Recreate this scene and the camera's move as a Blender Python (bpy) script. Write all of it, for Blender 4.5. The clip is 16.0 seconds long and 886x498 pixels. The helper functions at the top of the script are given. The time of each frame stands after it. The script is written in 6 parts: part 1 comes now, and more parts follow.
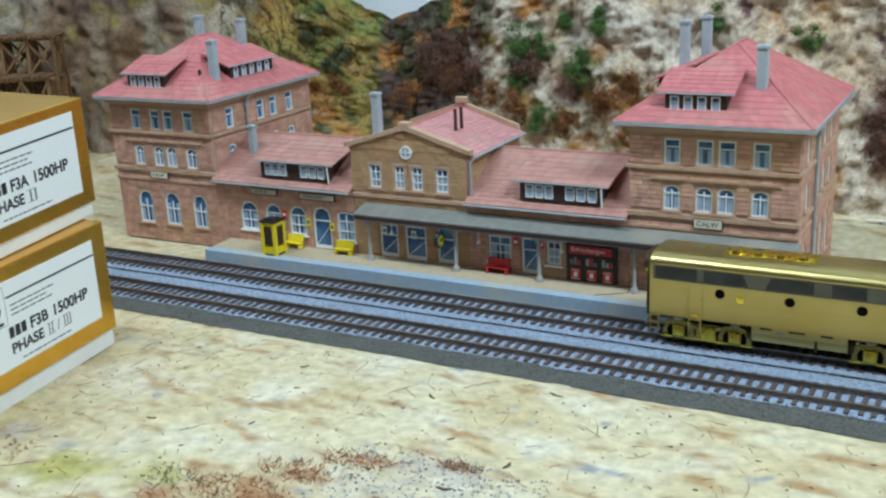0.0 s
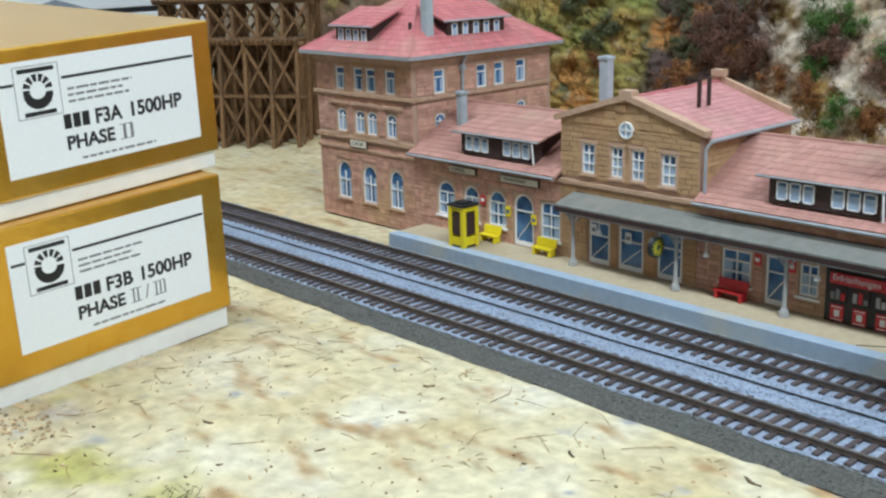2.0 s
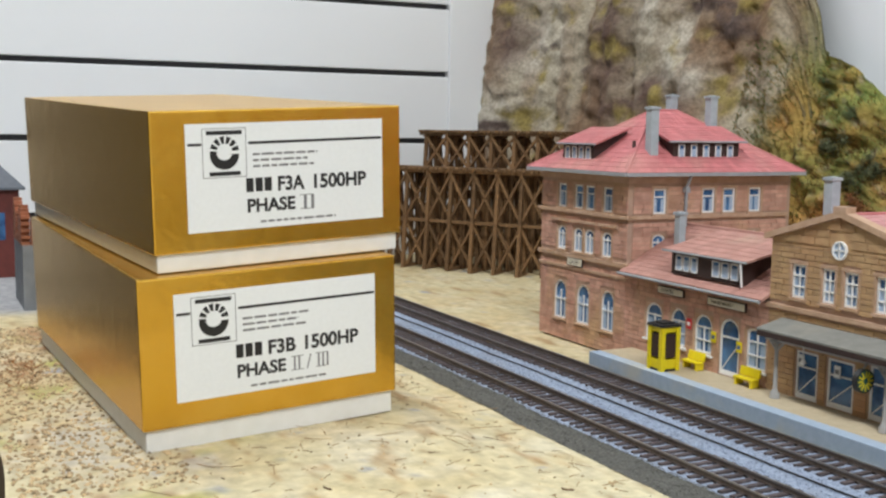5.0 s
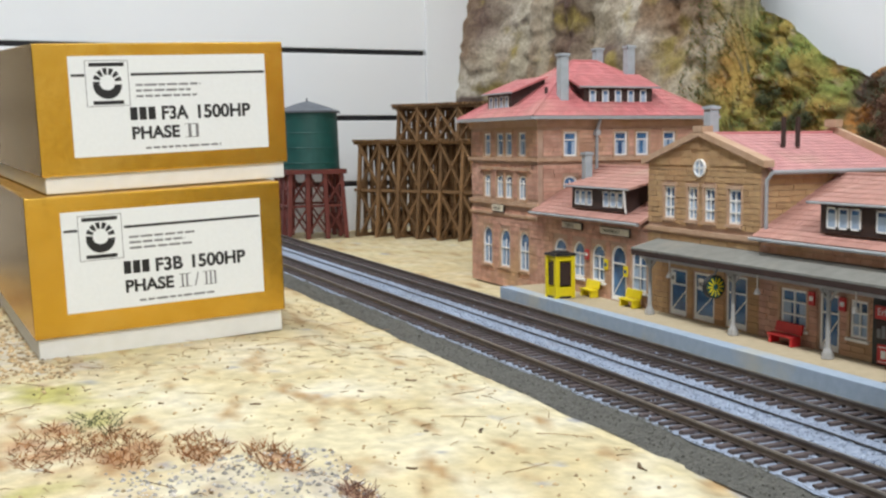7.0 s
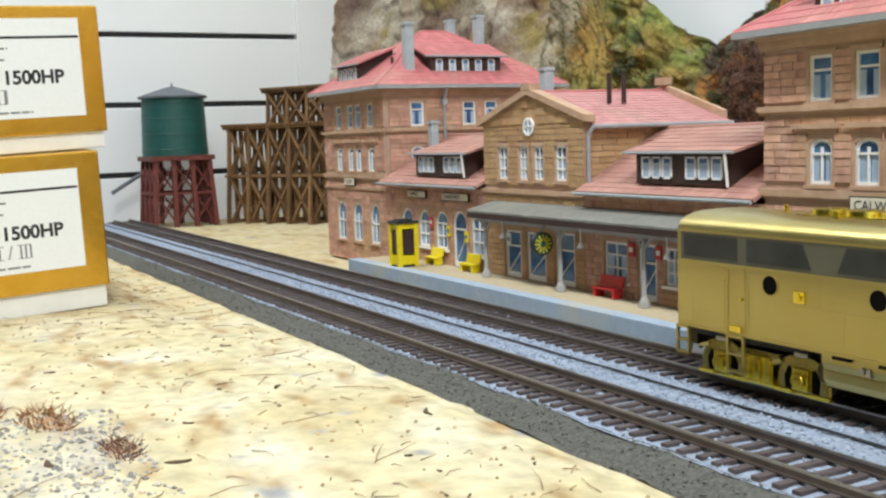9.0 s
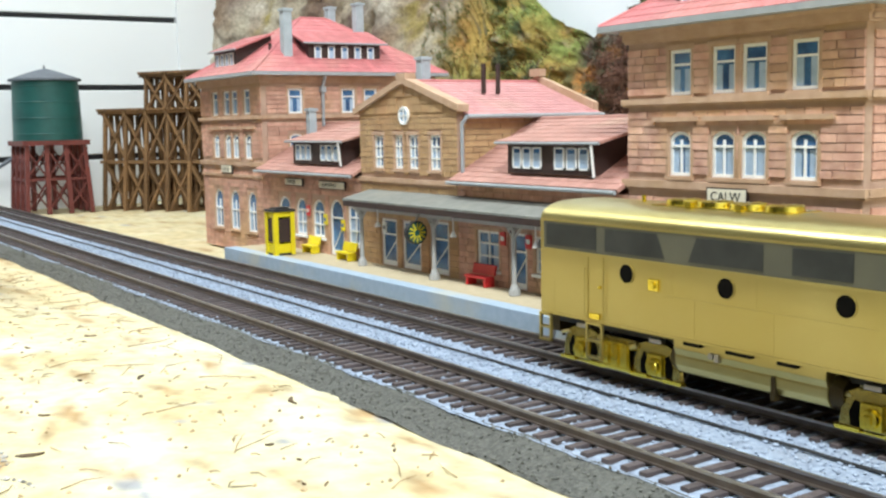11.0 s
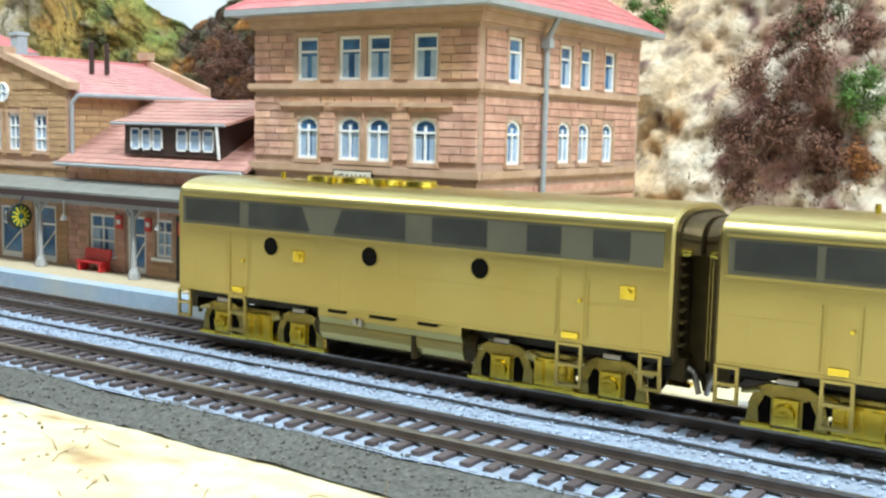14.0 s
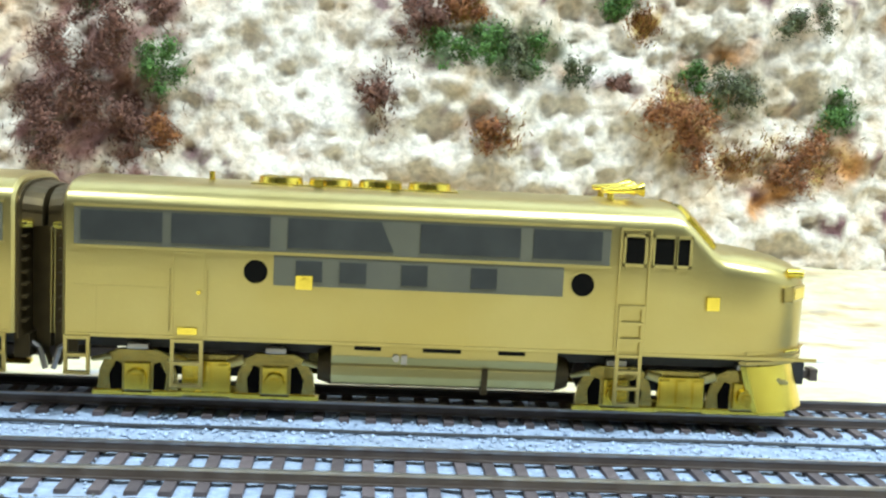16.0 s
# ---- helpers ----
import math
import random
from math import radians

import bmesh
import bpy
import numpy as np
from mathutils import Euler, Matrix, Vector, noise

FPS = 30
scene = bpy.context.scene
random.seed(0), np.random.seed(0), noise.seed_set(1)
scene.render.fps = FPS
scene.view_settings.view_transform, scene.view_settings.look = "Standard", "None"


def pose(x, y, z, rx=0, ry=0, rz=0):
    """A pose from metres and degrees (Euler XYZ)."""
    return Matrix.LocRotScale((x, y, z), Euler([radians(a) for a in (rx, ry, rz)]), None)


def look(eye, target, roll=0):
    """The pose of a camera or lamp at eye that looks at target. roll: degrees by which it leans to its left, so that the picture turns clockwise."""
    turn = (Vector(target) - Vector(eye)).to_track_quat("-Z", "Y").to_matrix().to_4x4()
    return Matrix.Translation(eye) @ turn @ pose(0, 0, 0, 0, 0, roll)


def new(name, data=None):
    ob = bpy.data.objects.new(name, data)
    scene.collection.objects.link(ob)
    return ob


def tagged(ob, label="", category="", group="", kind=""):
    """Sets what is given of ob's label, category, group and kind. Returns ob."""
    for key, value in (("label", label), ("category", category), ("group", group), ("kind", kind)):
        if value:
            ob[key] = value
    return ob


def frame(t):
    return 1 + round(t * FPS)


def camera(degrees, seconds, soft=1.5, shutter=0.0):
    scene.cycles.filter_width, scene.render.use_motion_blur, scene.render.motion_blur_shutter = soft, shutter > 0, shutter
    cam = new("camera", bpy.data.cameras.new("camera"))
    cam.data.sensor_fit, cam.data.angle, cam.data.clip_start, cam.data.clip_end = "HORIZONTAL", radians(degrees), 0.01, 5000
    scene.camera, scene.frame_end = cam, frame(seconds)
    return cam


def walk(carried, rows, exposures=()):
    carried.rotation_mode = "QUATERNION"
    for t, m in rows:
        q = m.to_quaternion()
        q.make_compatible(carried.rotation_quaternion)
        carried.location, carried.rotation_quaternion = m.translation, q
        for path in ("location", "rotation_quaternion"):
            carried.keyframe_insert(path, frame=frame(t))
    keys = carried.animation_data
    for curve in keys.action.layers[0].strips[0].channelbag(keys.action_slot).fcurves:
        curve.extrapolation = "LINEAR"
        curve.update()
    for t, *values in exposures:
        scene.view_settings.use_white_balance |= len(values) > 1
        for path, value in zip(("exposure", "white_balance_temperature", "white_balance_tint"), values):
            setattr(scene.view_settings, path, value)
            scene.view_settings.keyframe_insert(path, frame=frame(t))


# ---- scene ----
cam = camera(44.75, 16.0, soft=2.4)
PATH = [
    (0, (0.1927, -0.5719, 0.239), (-0.2719, 0.2613, -0.0608), -2.92),
    (0.5, (0.1742, -0.5443, 0.224), (-0.3567, 0.2555, -0.0563), -1.95),
    (1, (0.1612, -0.5003, 0.2066), (-0.4402, 0.2486, -0.0716), -1.56),
    (1.5, (0.1715, -0.4498, 0.1919), (-0.484, 0.2513, -0.0887), -1.35),
    (2, (0.1695, -0.402, 0.1761), (-0.5415, 0.2483, -0.0916), -1.78),
    (2.5, (0.1586, -0.3688, 0.1566), (-0.6164, 0.2146, -0.0864), -2.06),
    (3, (0.1644, -0.3505, 0.1485), (-0.6735, 0.1534, -0.0615), -1.75),
    (3.5, (0.1598, -0.3523, 0.1415), (-0.7301, 0.0729, -0.0237), -0.0),
    (4, (0.1661, -0.3492, 0.1385), (-0.7171, 0.1057, 0.0247), 0.1),
    (6.5, (0.2512, -0.3297, 0.1135), (-0.6619, 0.0653, 0.0121), 0.63),
    (7, (0.2671, -0.2806, 0.0956), (-0.647, 0.1124, -0.0039), -0.61),
    (7.5, (0.2786, -0.2545, 0.0856), (-0.6345, 0.1396, -0.0194), -0.88),
    (8, (0.2812, -0.2423, 0.0799), (-0.6349, 0.1488, -0.0077), -1.63),
    (8.5, (0.2769, -0.2404, 0.0765), (-0.6217, 0.1886, -0.0154), -1.85),
    (11, (0.282, -0.2335, 0.0763), (-0.5441, 0.318, -0.0391), -1.12),
    (11.5, (0.283, -0.2355, 0.0773), (-0.516, 0.3552, -0.0355), -0.75),
    (12, (0.285, -0.2369, 0.0758), (-0.4716, 0.4086, -0.0283), -0.75),
    (12.5, (0.2877, -0.2387, 0.0748), (-0.4355, 0.4449, -0.024), -0.52),
    (13, (0.2845, -0.2432, 0.0737), (-0.3826, 0.4928, -0.0411), -0.22),
    (13.5, (0.2768, -0.2519, 0.0712), (-0.3284, 0.5355, -0.0462), 0.92),
    (14, (0.2743, -0.2561, 0.0682), (-0.2749, 0.5723, -0.0426), 1.3),
    (14.5, (0.2743, -0.2548, 0.0664), (-0.181, 0.629, -0.0416), 2.19),
    (15, (0.2619, -0.2562, 0.0668), (-0.0344, 0.691, -0.0558), 2.28),
    (15.5, (0.2612, -0.2635, 0.0662), (0.1467, 0.7239, -0.0432), 1.46),
    (16, (0.2608, -0.2624, 0.068), (0.3277, 0.7285, -0.0489), 2.9),
]
EXPOSURES = [(0, -0.46, 5600, 1), (1, -0.38, 5650, 3), (2.5, -0.26, 6000, 6), (3.5, -0.42, 6200, 6), (4, -0.42, 6400, 10), (6.5, -0.12, 6600, 12), (7.5, -0.28, 6600, 11), (8.5, -0.16, 6650, 9), (11, 0.36, 6400, 5), (14, 0.46, 6050, 2), (15, 0.54, 5800, 1), (16, 0.48, 5600, 0)]
walk(cam, [(t, look(e, a, r)) for t, e, a, r in PATH], EXPOSURES)

# ---- light: a shop room with ceiling tubes ----
world = bpy.data.worlds.new("room_air")
world.use_nodes = True
world.node_tree.nodes["Background"].inputs[0].default_value = (0.9, 0.95, 1.0, 1)
world.node_tree.nodes["Background"].inputs[1].default_value = 0.02
scene.world = world
for lx, ly, power in ((-0.55, -0.36, 17), (1.0, -0.45, 36), (0.2, -1.1, 3)):
    lamp = bpy.data.lights.new("ceiling_tube", "AREA")
    lamp.shape, lamp.size, lamp.size_y, lamp.energy = "RECTANGLE", 0.9, 0.16, power
    lamp.color = (0.94, 0.985, 1.0)
    lo = new("ceiling_tube", lamp)
    lo.matrix_world = pose(lx, ly, 1.33)

MM = 0.001
rng = random.Random(7)


# ---- materials ----
def material(name, base, base2=None, rough=0.6, metal=0.0, scale=300.0, detail=4.0, bump=0.0, bscale=None,
             stain=None, stain_scale=30.0, stain_amount=0.0, jitter=0.0, island=False, contrast=0.5, spec=0.5, stretch=None):
    m = bpy.data.materials.new(name)
    m.use_nodes = True
    nt = m.node_tree
    n, l = nt.nodes, nt.links
    b = n["Principled BSDF"]
    b.inputs["Roughness"].default_value = rough
    b.inputs["Metallic"].default_value = metal
    b.inputs["Specular IOR Level"].default_value = spec
    co = n.new("ShaderNodeTexCoord").outputs["Object"]
    if stretch:
        mp = n.new("ShaderNodeMapping")
        mp.inputs["Scale"].default_value = stretch
        l.new(co, mp.inputs["Vector"])
        co = mp.outputs["Vector"]
    no = n.new("ShaderNodeTexNoise")
    no.inputs["Scale"].default_value, no.inputs["Detail"].default_value = scale, detail
    l.new(co, no.inputs["Vector"])
    ramp = n.new("ShaderNodeValToRGB")
    ramp.color_ramp.elements[0].position, ramp.color_ramp.elements[1].position = 0.5 - contrast / 2, 0.5 + contrast / 2
    base2 = base2 or tuple(c * 0.8 for c in base)
    ramp.color_ramp.elements[0].color, ramp.color_ramp.elements[1].color = (*base2, 1), (*base, 1)
    l.new(no.outputs["Fac"], ramp.inputs["Fac"])
    out = ramp.outputs["Color"]
    if stain:
        n2 = n.new("ShaderNodeTexNoise")
        n2.inputs["Scale"].default_value, n2.inputs["Detail"].default_value = stain_scale, 5
        l.new(co, n2.inputs["Vector"])
        r2 = n.new("ShaderNodeMapRange")
        r2.inputs["From Min"].default_value, r2.inputs["From Max"].default_value = 0.5, 0.68
        r2.inputs["To Max"].default_value = stain_amount
        l.new(n2.outputs["Fac"], r2.inputs["Value"])
        mx = n.new("ShaderNodeMix")
        mx.data_type = "RGBA"
        l.new(r2.outputs["Result"], mx.inputs["Factor"])
        l.new(out, mx.inputs["A"])
        mx.inputs["B"].default_value = (*stain, 1)
        out = mx.outputs["Result"]
    if jitter:
        src = n.new("ShaderNodeNewGeometry").outputs["Random Per Island"] if island else n.new("ShaderNodeObjectInfo").outputs["Random"]
        mr = n.new("ShaderNodeMapRange")
        mr.inputs["To Min"].default_value, mr.inputs["To Max"].default_value = 1 - jitter, 1 + jitter
        l.new(src, mr.inputs["Value"])
        hs = n.new("ShaderNodeHueSaturation")
        l.new(mr.outputs["Result"], hs.inputs["Value"])
        l.new(out, hs.inputs["Color"])
        out = hs.outputs["Color"]
    l.new(out, b.inputs["Base Color"])
    if bump:
        nb = n.new("ShaderNodeTexNoise")
        nb.inputs["Scale"].default_value, nb.inputs["Detail"].default_value = bscale or scale * 2, 3
        l.new(co, nb.inputs["Vector"])
        bp = n.new("ShaderNodeBump")
        bp.inputs["Strength"].default_value, bp.inputs["Distance"].default_value = bump, 0.0006
        l.new(nb.outputs["Fac"], bp.inputs["Height"])
        l.new(bp.outputs["Normal"], b.inputs["Normal"])
    return m


M = {}
M["sandstone"] = material("sandstone", (0.64, 0.395, 0.305), (0.46, 0.245, 0.185), 0.85, scale=160, bump=0.8, stain=(0.56, 0.36, 0.18), stain_scale=30, stain_amount=0.6, jitter=0.20, contrast=0.4)
M["sandstone_join"] = material("sandstone_joined", (0.60, 0.36, 0.275), (0.44, 0.23, 0.17), 0.85, scale=160, bump=0.8, stain=(0.50, 0.34, 0.16), stain_scale=24, stain_amount=0.55, jitter=0.17, island=True, contrast=0.4)
M["ochre_join"] = material("ochre_stone", (0.50, 0.33, 0.17), (0.38, 0.23, 0.12), 0.85, scale=160, bump=0.5, stain=(0.42, 0.20, 0.10), stain_scale=24, stain_amount=0.5, jitter=0.11, island=True, contrast=0.45)
M["mortar"] = material("mortar", (0.47, 0.325, 0.25), (0.38, 0.25, 0.185), 0.9, scale=200, stain=(0.42, 0.27, 0.11), stain_scale=24, stain_amount=0.5)
M["trim"] = material("stone_trim", (0.55, 0.375, 0.265), (0.43, 0.275, 0.185), 0.85, scale=180, bump=0.3, stain=(0.36, 0.22, 0.10), stain_scale=40, stain_amount=0.5)
M["roof"] = material("red_roof_tiles", (0.54, 0.18, 0.185), (0.44, 0.13, 0.135), 0.6, scale=120, bump=0.4, bscale=500, stain=(0.50, 0.27, 0.22), stain_scale=22, stain_amount=0.5, jitter=0.12, island=True)
M["roof_dull"] = material("dusty_roof_tiles", (0.46, 0.245, 0.205), (0.38, 0.19, 0.155), 0.75, scale=120, bump=0.4, bscale=500, stain=(0.42, 0.30, 0.22), stain_scale=25, stain_amount=0.6, jitter=0.1, island=True)
M["roof_pink"] = material("faded_roof_tiles", (0.54, 0.27, 0.265), (0.45, 0.205, 0.205), 0.7, scale=120, bump=0.4, bscale=500, stain=(0.46, 0.30, 0.24), stain_scale=22, stain_amount=0.6, jitter=0.1, island=True)
M["cream"] = material("cream_paint", (0.72, 0.68, 0.56), (0.66, 0.61, 0.49), 0.6, scale=300)
M["gutter"] = material("grey_gutter", (0.36, 0.38, 0.41), (0.29, 0.31, 0.33), 0.5, scale=200)
M["chimney"] = material("grey_chimney", (0.42, 0.48, 0.52), (0.33, 0.38, 0.42), 0.7, scale=220, bump=0.2)
M["brown"] = material("dark_brown_boards", (0.045, 0.022, 0.018), (0.03, 0.014, 0.012), 0.65, scale=250)
M["frame"] = material("white_window_paint", (0.86, 0.86, 0.85), (0.80, 0.80, 0.80), 0.5, scale=400)
M["pane"] = material("blue_tinted_pane", (0.08, 0.20, 0.40), (0.03, 0.07, 0.17), 0.12, scale=90, contrast=0.3)
M["curtain"] = material("pale_curtain", (0.42, 0.54, 0.70), (0.30, 0.40, 0.55), 0.7, scale=300)
M["canopy"] = material("grey_canopy_felt", (0.22, 0.22, 0.20), (0.16, 0.16, 0.145), 0.85, scale=200, bump=0.3, stain=(0.29, 0.265, 0.21), stain_scale=30, stain_amount=0.6)
M["grey_paint"] = material("grey_iron_paint", (0.42, 0.42, 0.42), (0.34, 0.34, 0.34), 0.5, scale=300)
M["platform"] = material("tan_platform", (0.48, 0.40, 0.27), (0.40, 0.33, 0.22), 0.9, scale=250, bump=0.3, stain=(0.38, 0.30, 0.18), stain_scale=20, stain_amount=0.5)
M["kerb"] = material("blue_grey_kerb", (0.35, 0.43, 0.54), (0.28, 0.36, 0.46), 0.85, scale=250, bump=0.3, stain=(0.46, 0.44, 0.36), stain_scale=35, stain_amount=0.6)
M["yellow"] = material("yellow_paint", (0.80, 0.66, 0.01), (0.72, 0.56, 0.01), 0.4, scale=300)
M["red"] = material("red_paint", (0.60, 0.03, 0.03), (0.5, 0.02, 0.03), 0.4, scale=300)
M["black"] = material("black_paint", (0.02, 0.02, 0.022), (0.012, 0.012, 0.012), 0.5, scale=300)
M["white"] = material("white_card", (0.80, 0.80, 0.78), (0.74, 0.74, 0.71), 0.6, scale=150, bump=0.1)
M["label"] = material("white_label_paper", (0.82, 0.84, 0.85), (0.78, 0.80, 0.81), 0.55, scale=500)
M["ink"] = material("black_ink", (0.012, 0.012, 0.014), (0.008, 0.008, 0.009), 0.5, scale=500)
M["thin_ink"] = material("grey_ink", (0.22, 0.22, 0.23), (0.16, 0.16, 0.17), 0.5, scale=500)
M["gold"] = material("gold_foil_paper", (0.80, 0.47, 0.075), (0.70, 0.39, 0.045), 0.27, metal=0.92, scale=70, bump=0.45, bscale=170, stain=(0.84, 0.54, 0.12), stain_scale=45, stain_amount=0.35)
M["brass"] = material("satin_brass", (0.55, 0.465, 0.195), (0.48, 0.395, 0.15), 0.31, metal=0.96, scale=45, bump=0.05, bscale=1500, stain=(0.47, 0.36, 0.10), stain_scale=18, stain_amount=0.4)
M["bright_brass"] = material("bright_brass", (0.86, 0.68, 0.10), (0.75, 0.58, 0.07), 0.22, metal=1.0, scale=200)
M["screen"] = material("brassy_mesh_screen", (0.155, 0.15, 0.11), (0.11, 0.108, 0.085), 0.45, metal=0.5, scale=60, stain=(0.10, 0.10, 0.10), stain_scale=25, stain_amount=0.5)
M["dark_screen"] = material("dark_mesh_screen", (0.05, 0.052, 0.05), (0.03, 0.032, 0.032), 0.45, metal=0.4, scale=90, contrast=0.3)
M["cast_brass"] = material("cast_brass", (0.40, 0.325, 0.10), (0.28, 0.22, 0.06), 0.27, metal=1.0, scale=120, bump=0.3, bscale=700)
# near-black for flat plates that paint the shade inside openings
M["void"] = material("unlit_interior", (0.006, 0.005, 0.004), (0.004, 0.004, 0.003), 0.95, scale=300, spec=0.05)
# on the carbody ends this dark tone carries the shade between the units
M["bronze"] = material("tarnished_bronze", (0.085, 0.06, 0.022), (0.05, 0.035, 0.014), 0.5, metal=0.7, scale=200)
M["rail"] = material("weathered_rail", (0.16, 0.13, 0.11), (0.10, 0.075, 0.06), 0.45, metal=0.6, scale=150)
M["railhead"] = material("worn_rail_head", (0.46, 0.43, 0.40), (0.34, 0.31, 0.28), 0.3, metal=0.9, scale=120)
M["tie"] = material("brown_ties", (0.085, 0.066, 0.064), (0.055, 0.04, 0.042), 0.8, scale=400, bump=0.3, jitter=0.25)
M["tie_join"] = material("brown_ties_joined", (0.085, 0.066, 0.064), (0.055, 0.04, 0.042), 0.8, scale=400, bump=0.3, jitter=0.25, island=True)
M["ballast"] = material("pale_ballast", (0.33, 0.39, 0.50), (0.18, 0.22, 0.30), 0.9, scale=500, bump=1.0, bscale=900, stain=(0.20, 0.21, 0.24), stain_scale=45, stain_amount=0.4, contrast=0.45)
M["shoulder"] = material("dark_ballast", (0.115, 0.112, 0.10), (0.05, 0.05, 0.045), 0.9, scale=700, bump=1.0, bscale=900, stain=(0.10, 0.10, 0.09), stain_scale=50, stain_amount=0.5, contrast=0.4)
M["stone_bit"] = material("ballast_stones", (0.38, 0.44, 0.55), (0.24, 0.285, 0.37), 0.9, scale=700, jitter=0.25, island=True)
M["dark_bit"] = material("dark_stones", (0.14, 0.138, 0.125), (0.09, 0.09, 0.08), 0.9, scale=700, jitter=0.3, island=True)
M["sand_bit"] = material("sandy_chips", (0.50, 0.38, 0.22), (0.32, 0.22, 0.12), 0.9, scale=500, jitter=0.5, island=True)
M["grey_bit"] = material("grey_chips", (0.50, 0.47, 0.42), (0.26, 0.25, 0.25), 0.9, scale=500, jitter=0.5, island=True)
M["bark"] = material("bark_flakes", (0.16, 0.10, 0.05), (0.09, 0.055, 0.03), 0.9, scale=500, jitter=0.5, island=True)
M["twig"] = material("dry_twigs", (0.30, 0.20, 0.09), (0.17, 0.10, 0.045), 0.9, scale=500, jitter=0.5, island=True)
M["timber"] = material("trestle_timber", (0.22, 0.12, 0.05), (0.13, 0.07, 0.03), 0.8, scale=300, bump=0.3, jitter=0.3)
M["tank_green"] = material("green_tank_paint", (0.010, 0.085, 0.076), (0.007, 0.06, 0.055), 0.5, scale=80)
M["tank_red"] = material("oxide_red_paint", (0.16, 0.03, 0.022), (0.10, 0.02, 0.015), 0.6, scale=150)
M["slate"] = material("grey_slate", (0.13, 0.145, 0.17), (0.09, 0.10, 0.12), 0.7, scale=200)
M["brick"] = material("orange_brick", (0.42, 0.16, 0.08), (0.30, 0.10, 0.05), 0.85, scale=200, jitter=0.25, island=True)
M["grey_stone"] = material("grey_stone", (0.27, 0.29, 0.31), (0.19, 0.20, 0.22), 0.85, scale=90, bump=0.4)
M["slatwall"] = material("white_slat_panel", (0.83, 0.85, 0.87), (0.79, 0.81, 0.83), 0.5, scale=6, stain=(0.76, 0.78, 0.80), stain_scale=3, stain_amount=0.4)
M["slot"] = material("dark_slot", (0.05, 0.05, 0.055), (0.035, 0.035, 0.04), 0.7, scale=40)
M["room"] = material("grey_room_paint", (0.11, 0.105, 0.10), (0.09, 0.088, 0.085), 0.8, scale=3)
M["ceiling"] = material("pale_ceiling_paint", (0.36, 0.36, 0.355), (0.33, 0.33, 0.325), 0.8, scale=3)
M["pale_wall"] = material("pale_wall_paint", (0.60, 0.60, 0.585), (0.55, 0.55, 0.54), 0.8, scale=3)
M["floor"] = material("grey_floor", (0.13, 0.13, 0.13), (0.10, 0.10, 0.10), 0.6, scale=8)
M["sky"] = material("painted_sky", (0.86, 0.90, 0.94), (0.82, 0.87, 0.92), 0.8, scale=3)
M["board"] = material("plywood_edge", (0.34, 0.22, 0.11), (0.24, 0.15, 0.07), 0.8, scale=40, stretch=(1, 8, 8))


def attribute_material(name, rough, fine, bump, bscale, dark=0.7):
    m = bpy.data.materials.new(name)
    m.use_nodes = True
    n, l = m.node_tree.nodes, m.node_tree.links
    b = n["Principled BSDF"]
    b.inputs["Roughness"].default_value = rough
    at = n.new("ShaderNodeAttribute")
    at.attribute_name = "tone"
    co = n.new("ShaderNodeTexCoord").outputs["Object"]
    no = n.new("ShaderNodeTexNoise")
    no.inputs["Scale"].default_value, no.inputs["Detail"].default_value = fine, 6
    l.new(co, no.inputs["Vector"])
    mr = n.new("ShaderNodeMapRange")
    mr.inputs["From Min"].default_value, mr.inputs["From Max"].default_value = 0.32, 0.68
    mr.inputs["To Min"].default_value, mr.inputs["To Max"].default_value = dark, 1.2
    l.new(no.outputs["Fac"], mr.inputs["Value"])
    hs = n.new("ShaderNodeHueSaturation")
    l.new(at.outputs["Color"], hs.inputs["Color"])
    l.new(mr.outputs["Result"], hs.inputs["Value"])
    l.new(hs.outputs["Color"], b.inputs["Base Color"])
    nb = n.new("ShaderNodeTexNoise")
    nb.inputs["Scale"].default_value, nb.inputs["Detail"].default_value = bscale, 5
    l.new(co, nb.inputs["Vector"])
    bp = n.new("ShaderNodeBump")
    bp.inputs["Strength"].default_value, bp.inputs["Distance"].default_value = bump, 0.0015
    l.new(nb.outputs["Fac"], bp.inputs["Height"])
    l.new(bp.outputs["Normal"], b.inputs["Normal"])
    return m


M["rock"] = attribute_material("painted_rock", 0.9, 260, 0.8, 330, 0.74)
M["plaster"] = attribute_material("sandy_plaster", 0.85, 140, 0.5, 220, 0.82)
M["leaf"] = material("bush_foliage", (0.10, 0.19, 0.03), (0.05, 0.11, 0.02), 0.8, scale=200, jitter=0.5, island=True)
M["leaf_dull"] = material("dull_foliage", (0.11, 0.12, 0.05), (0.06, 0.07, 0.03), 0.8, scale=200, jitter=0.5, island=True)
M["straw"] = material("dry_straw", (0.40, 0.27, 0.07), (0.26, 0.17, 0.04), 0.85, scale=200, jitter=0.4, island=True)
M["scrub"] = material("rusty_scrub", (0.30, 0.13, 0.03), (0.17, 0.06, 0.03), 0.85, scale=200, jitter=0.5, island=True)
M["scrub_dark"] = material("dark_scrub", (0.20, 0.095, 0.06), (0.11, 0.05, 0.035), 0.85, scale=200, jitter=0.5, island=True)


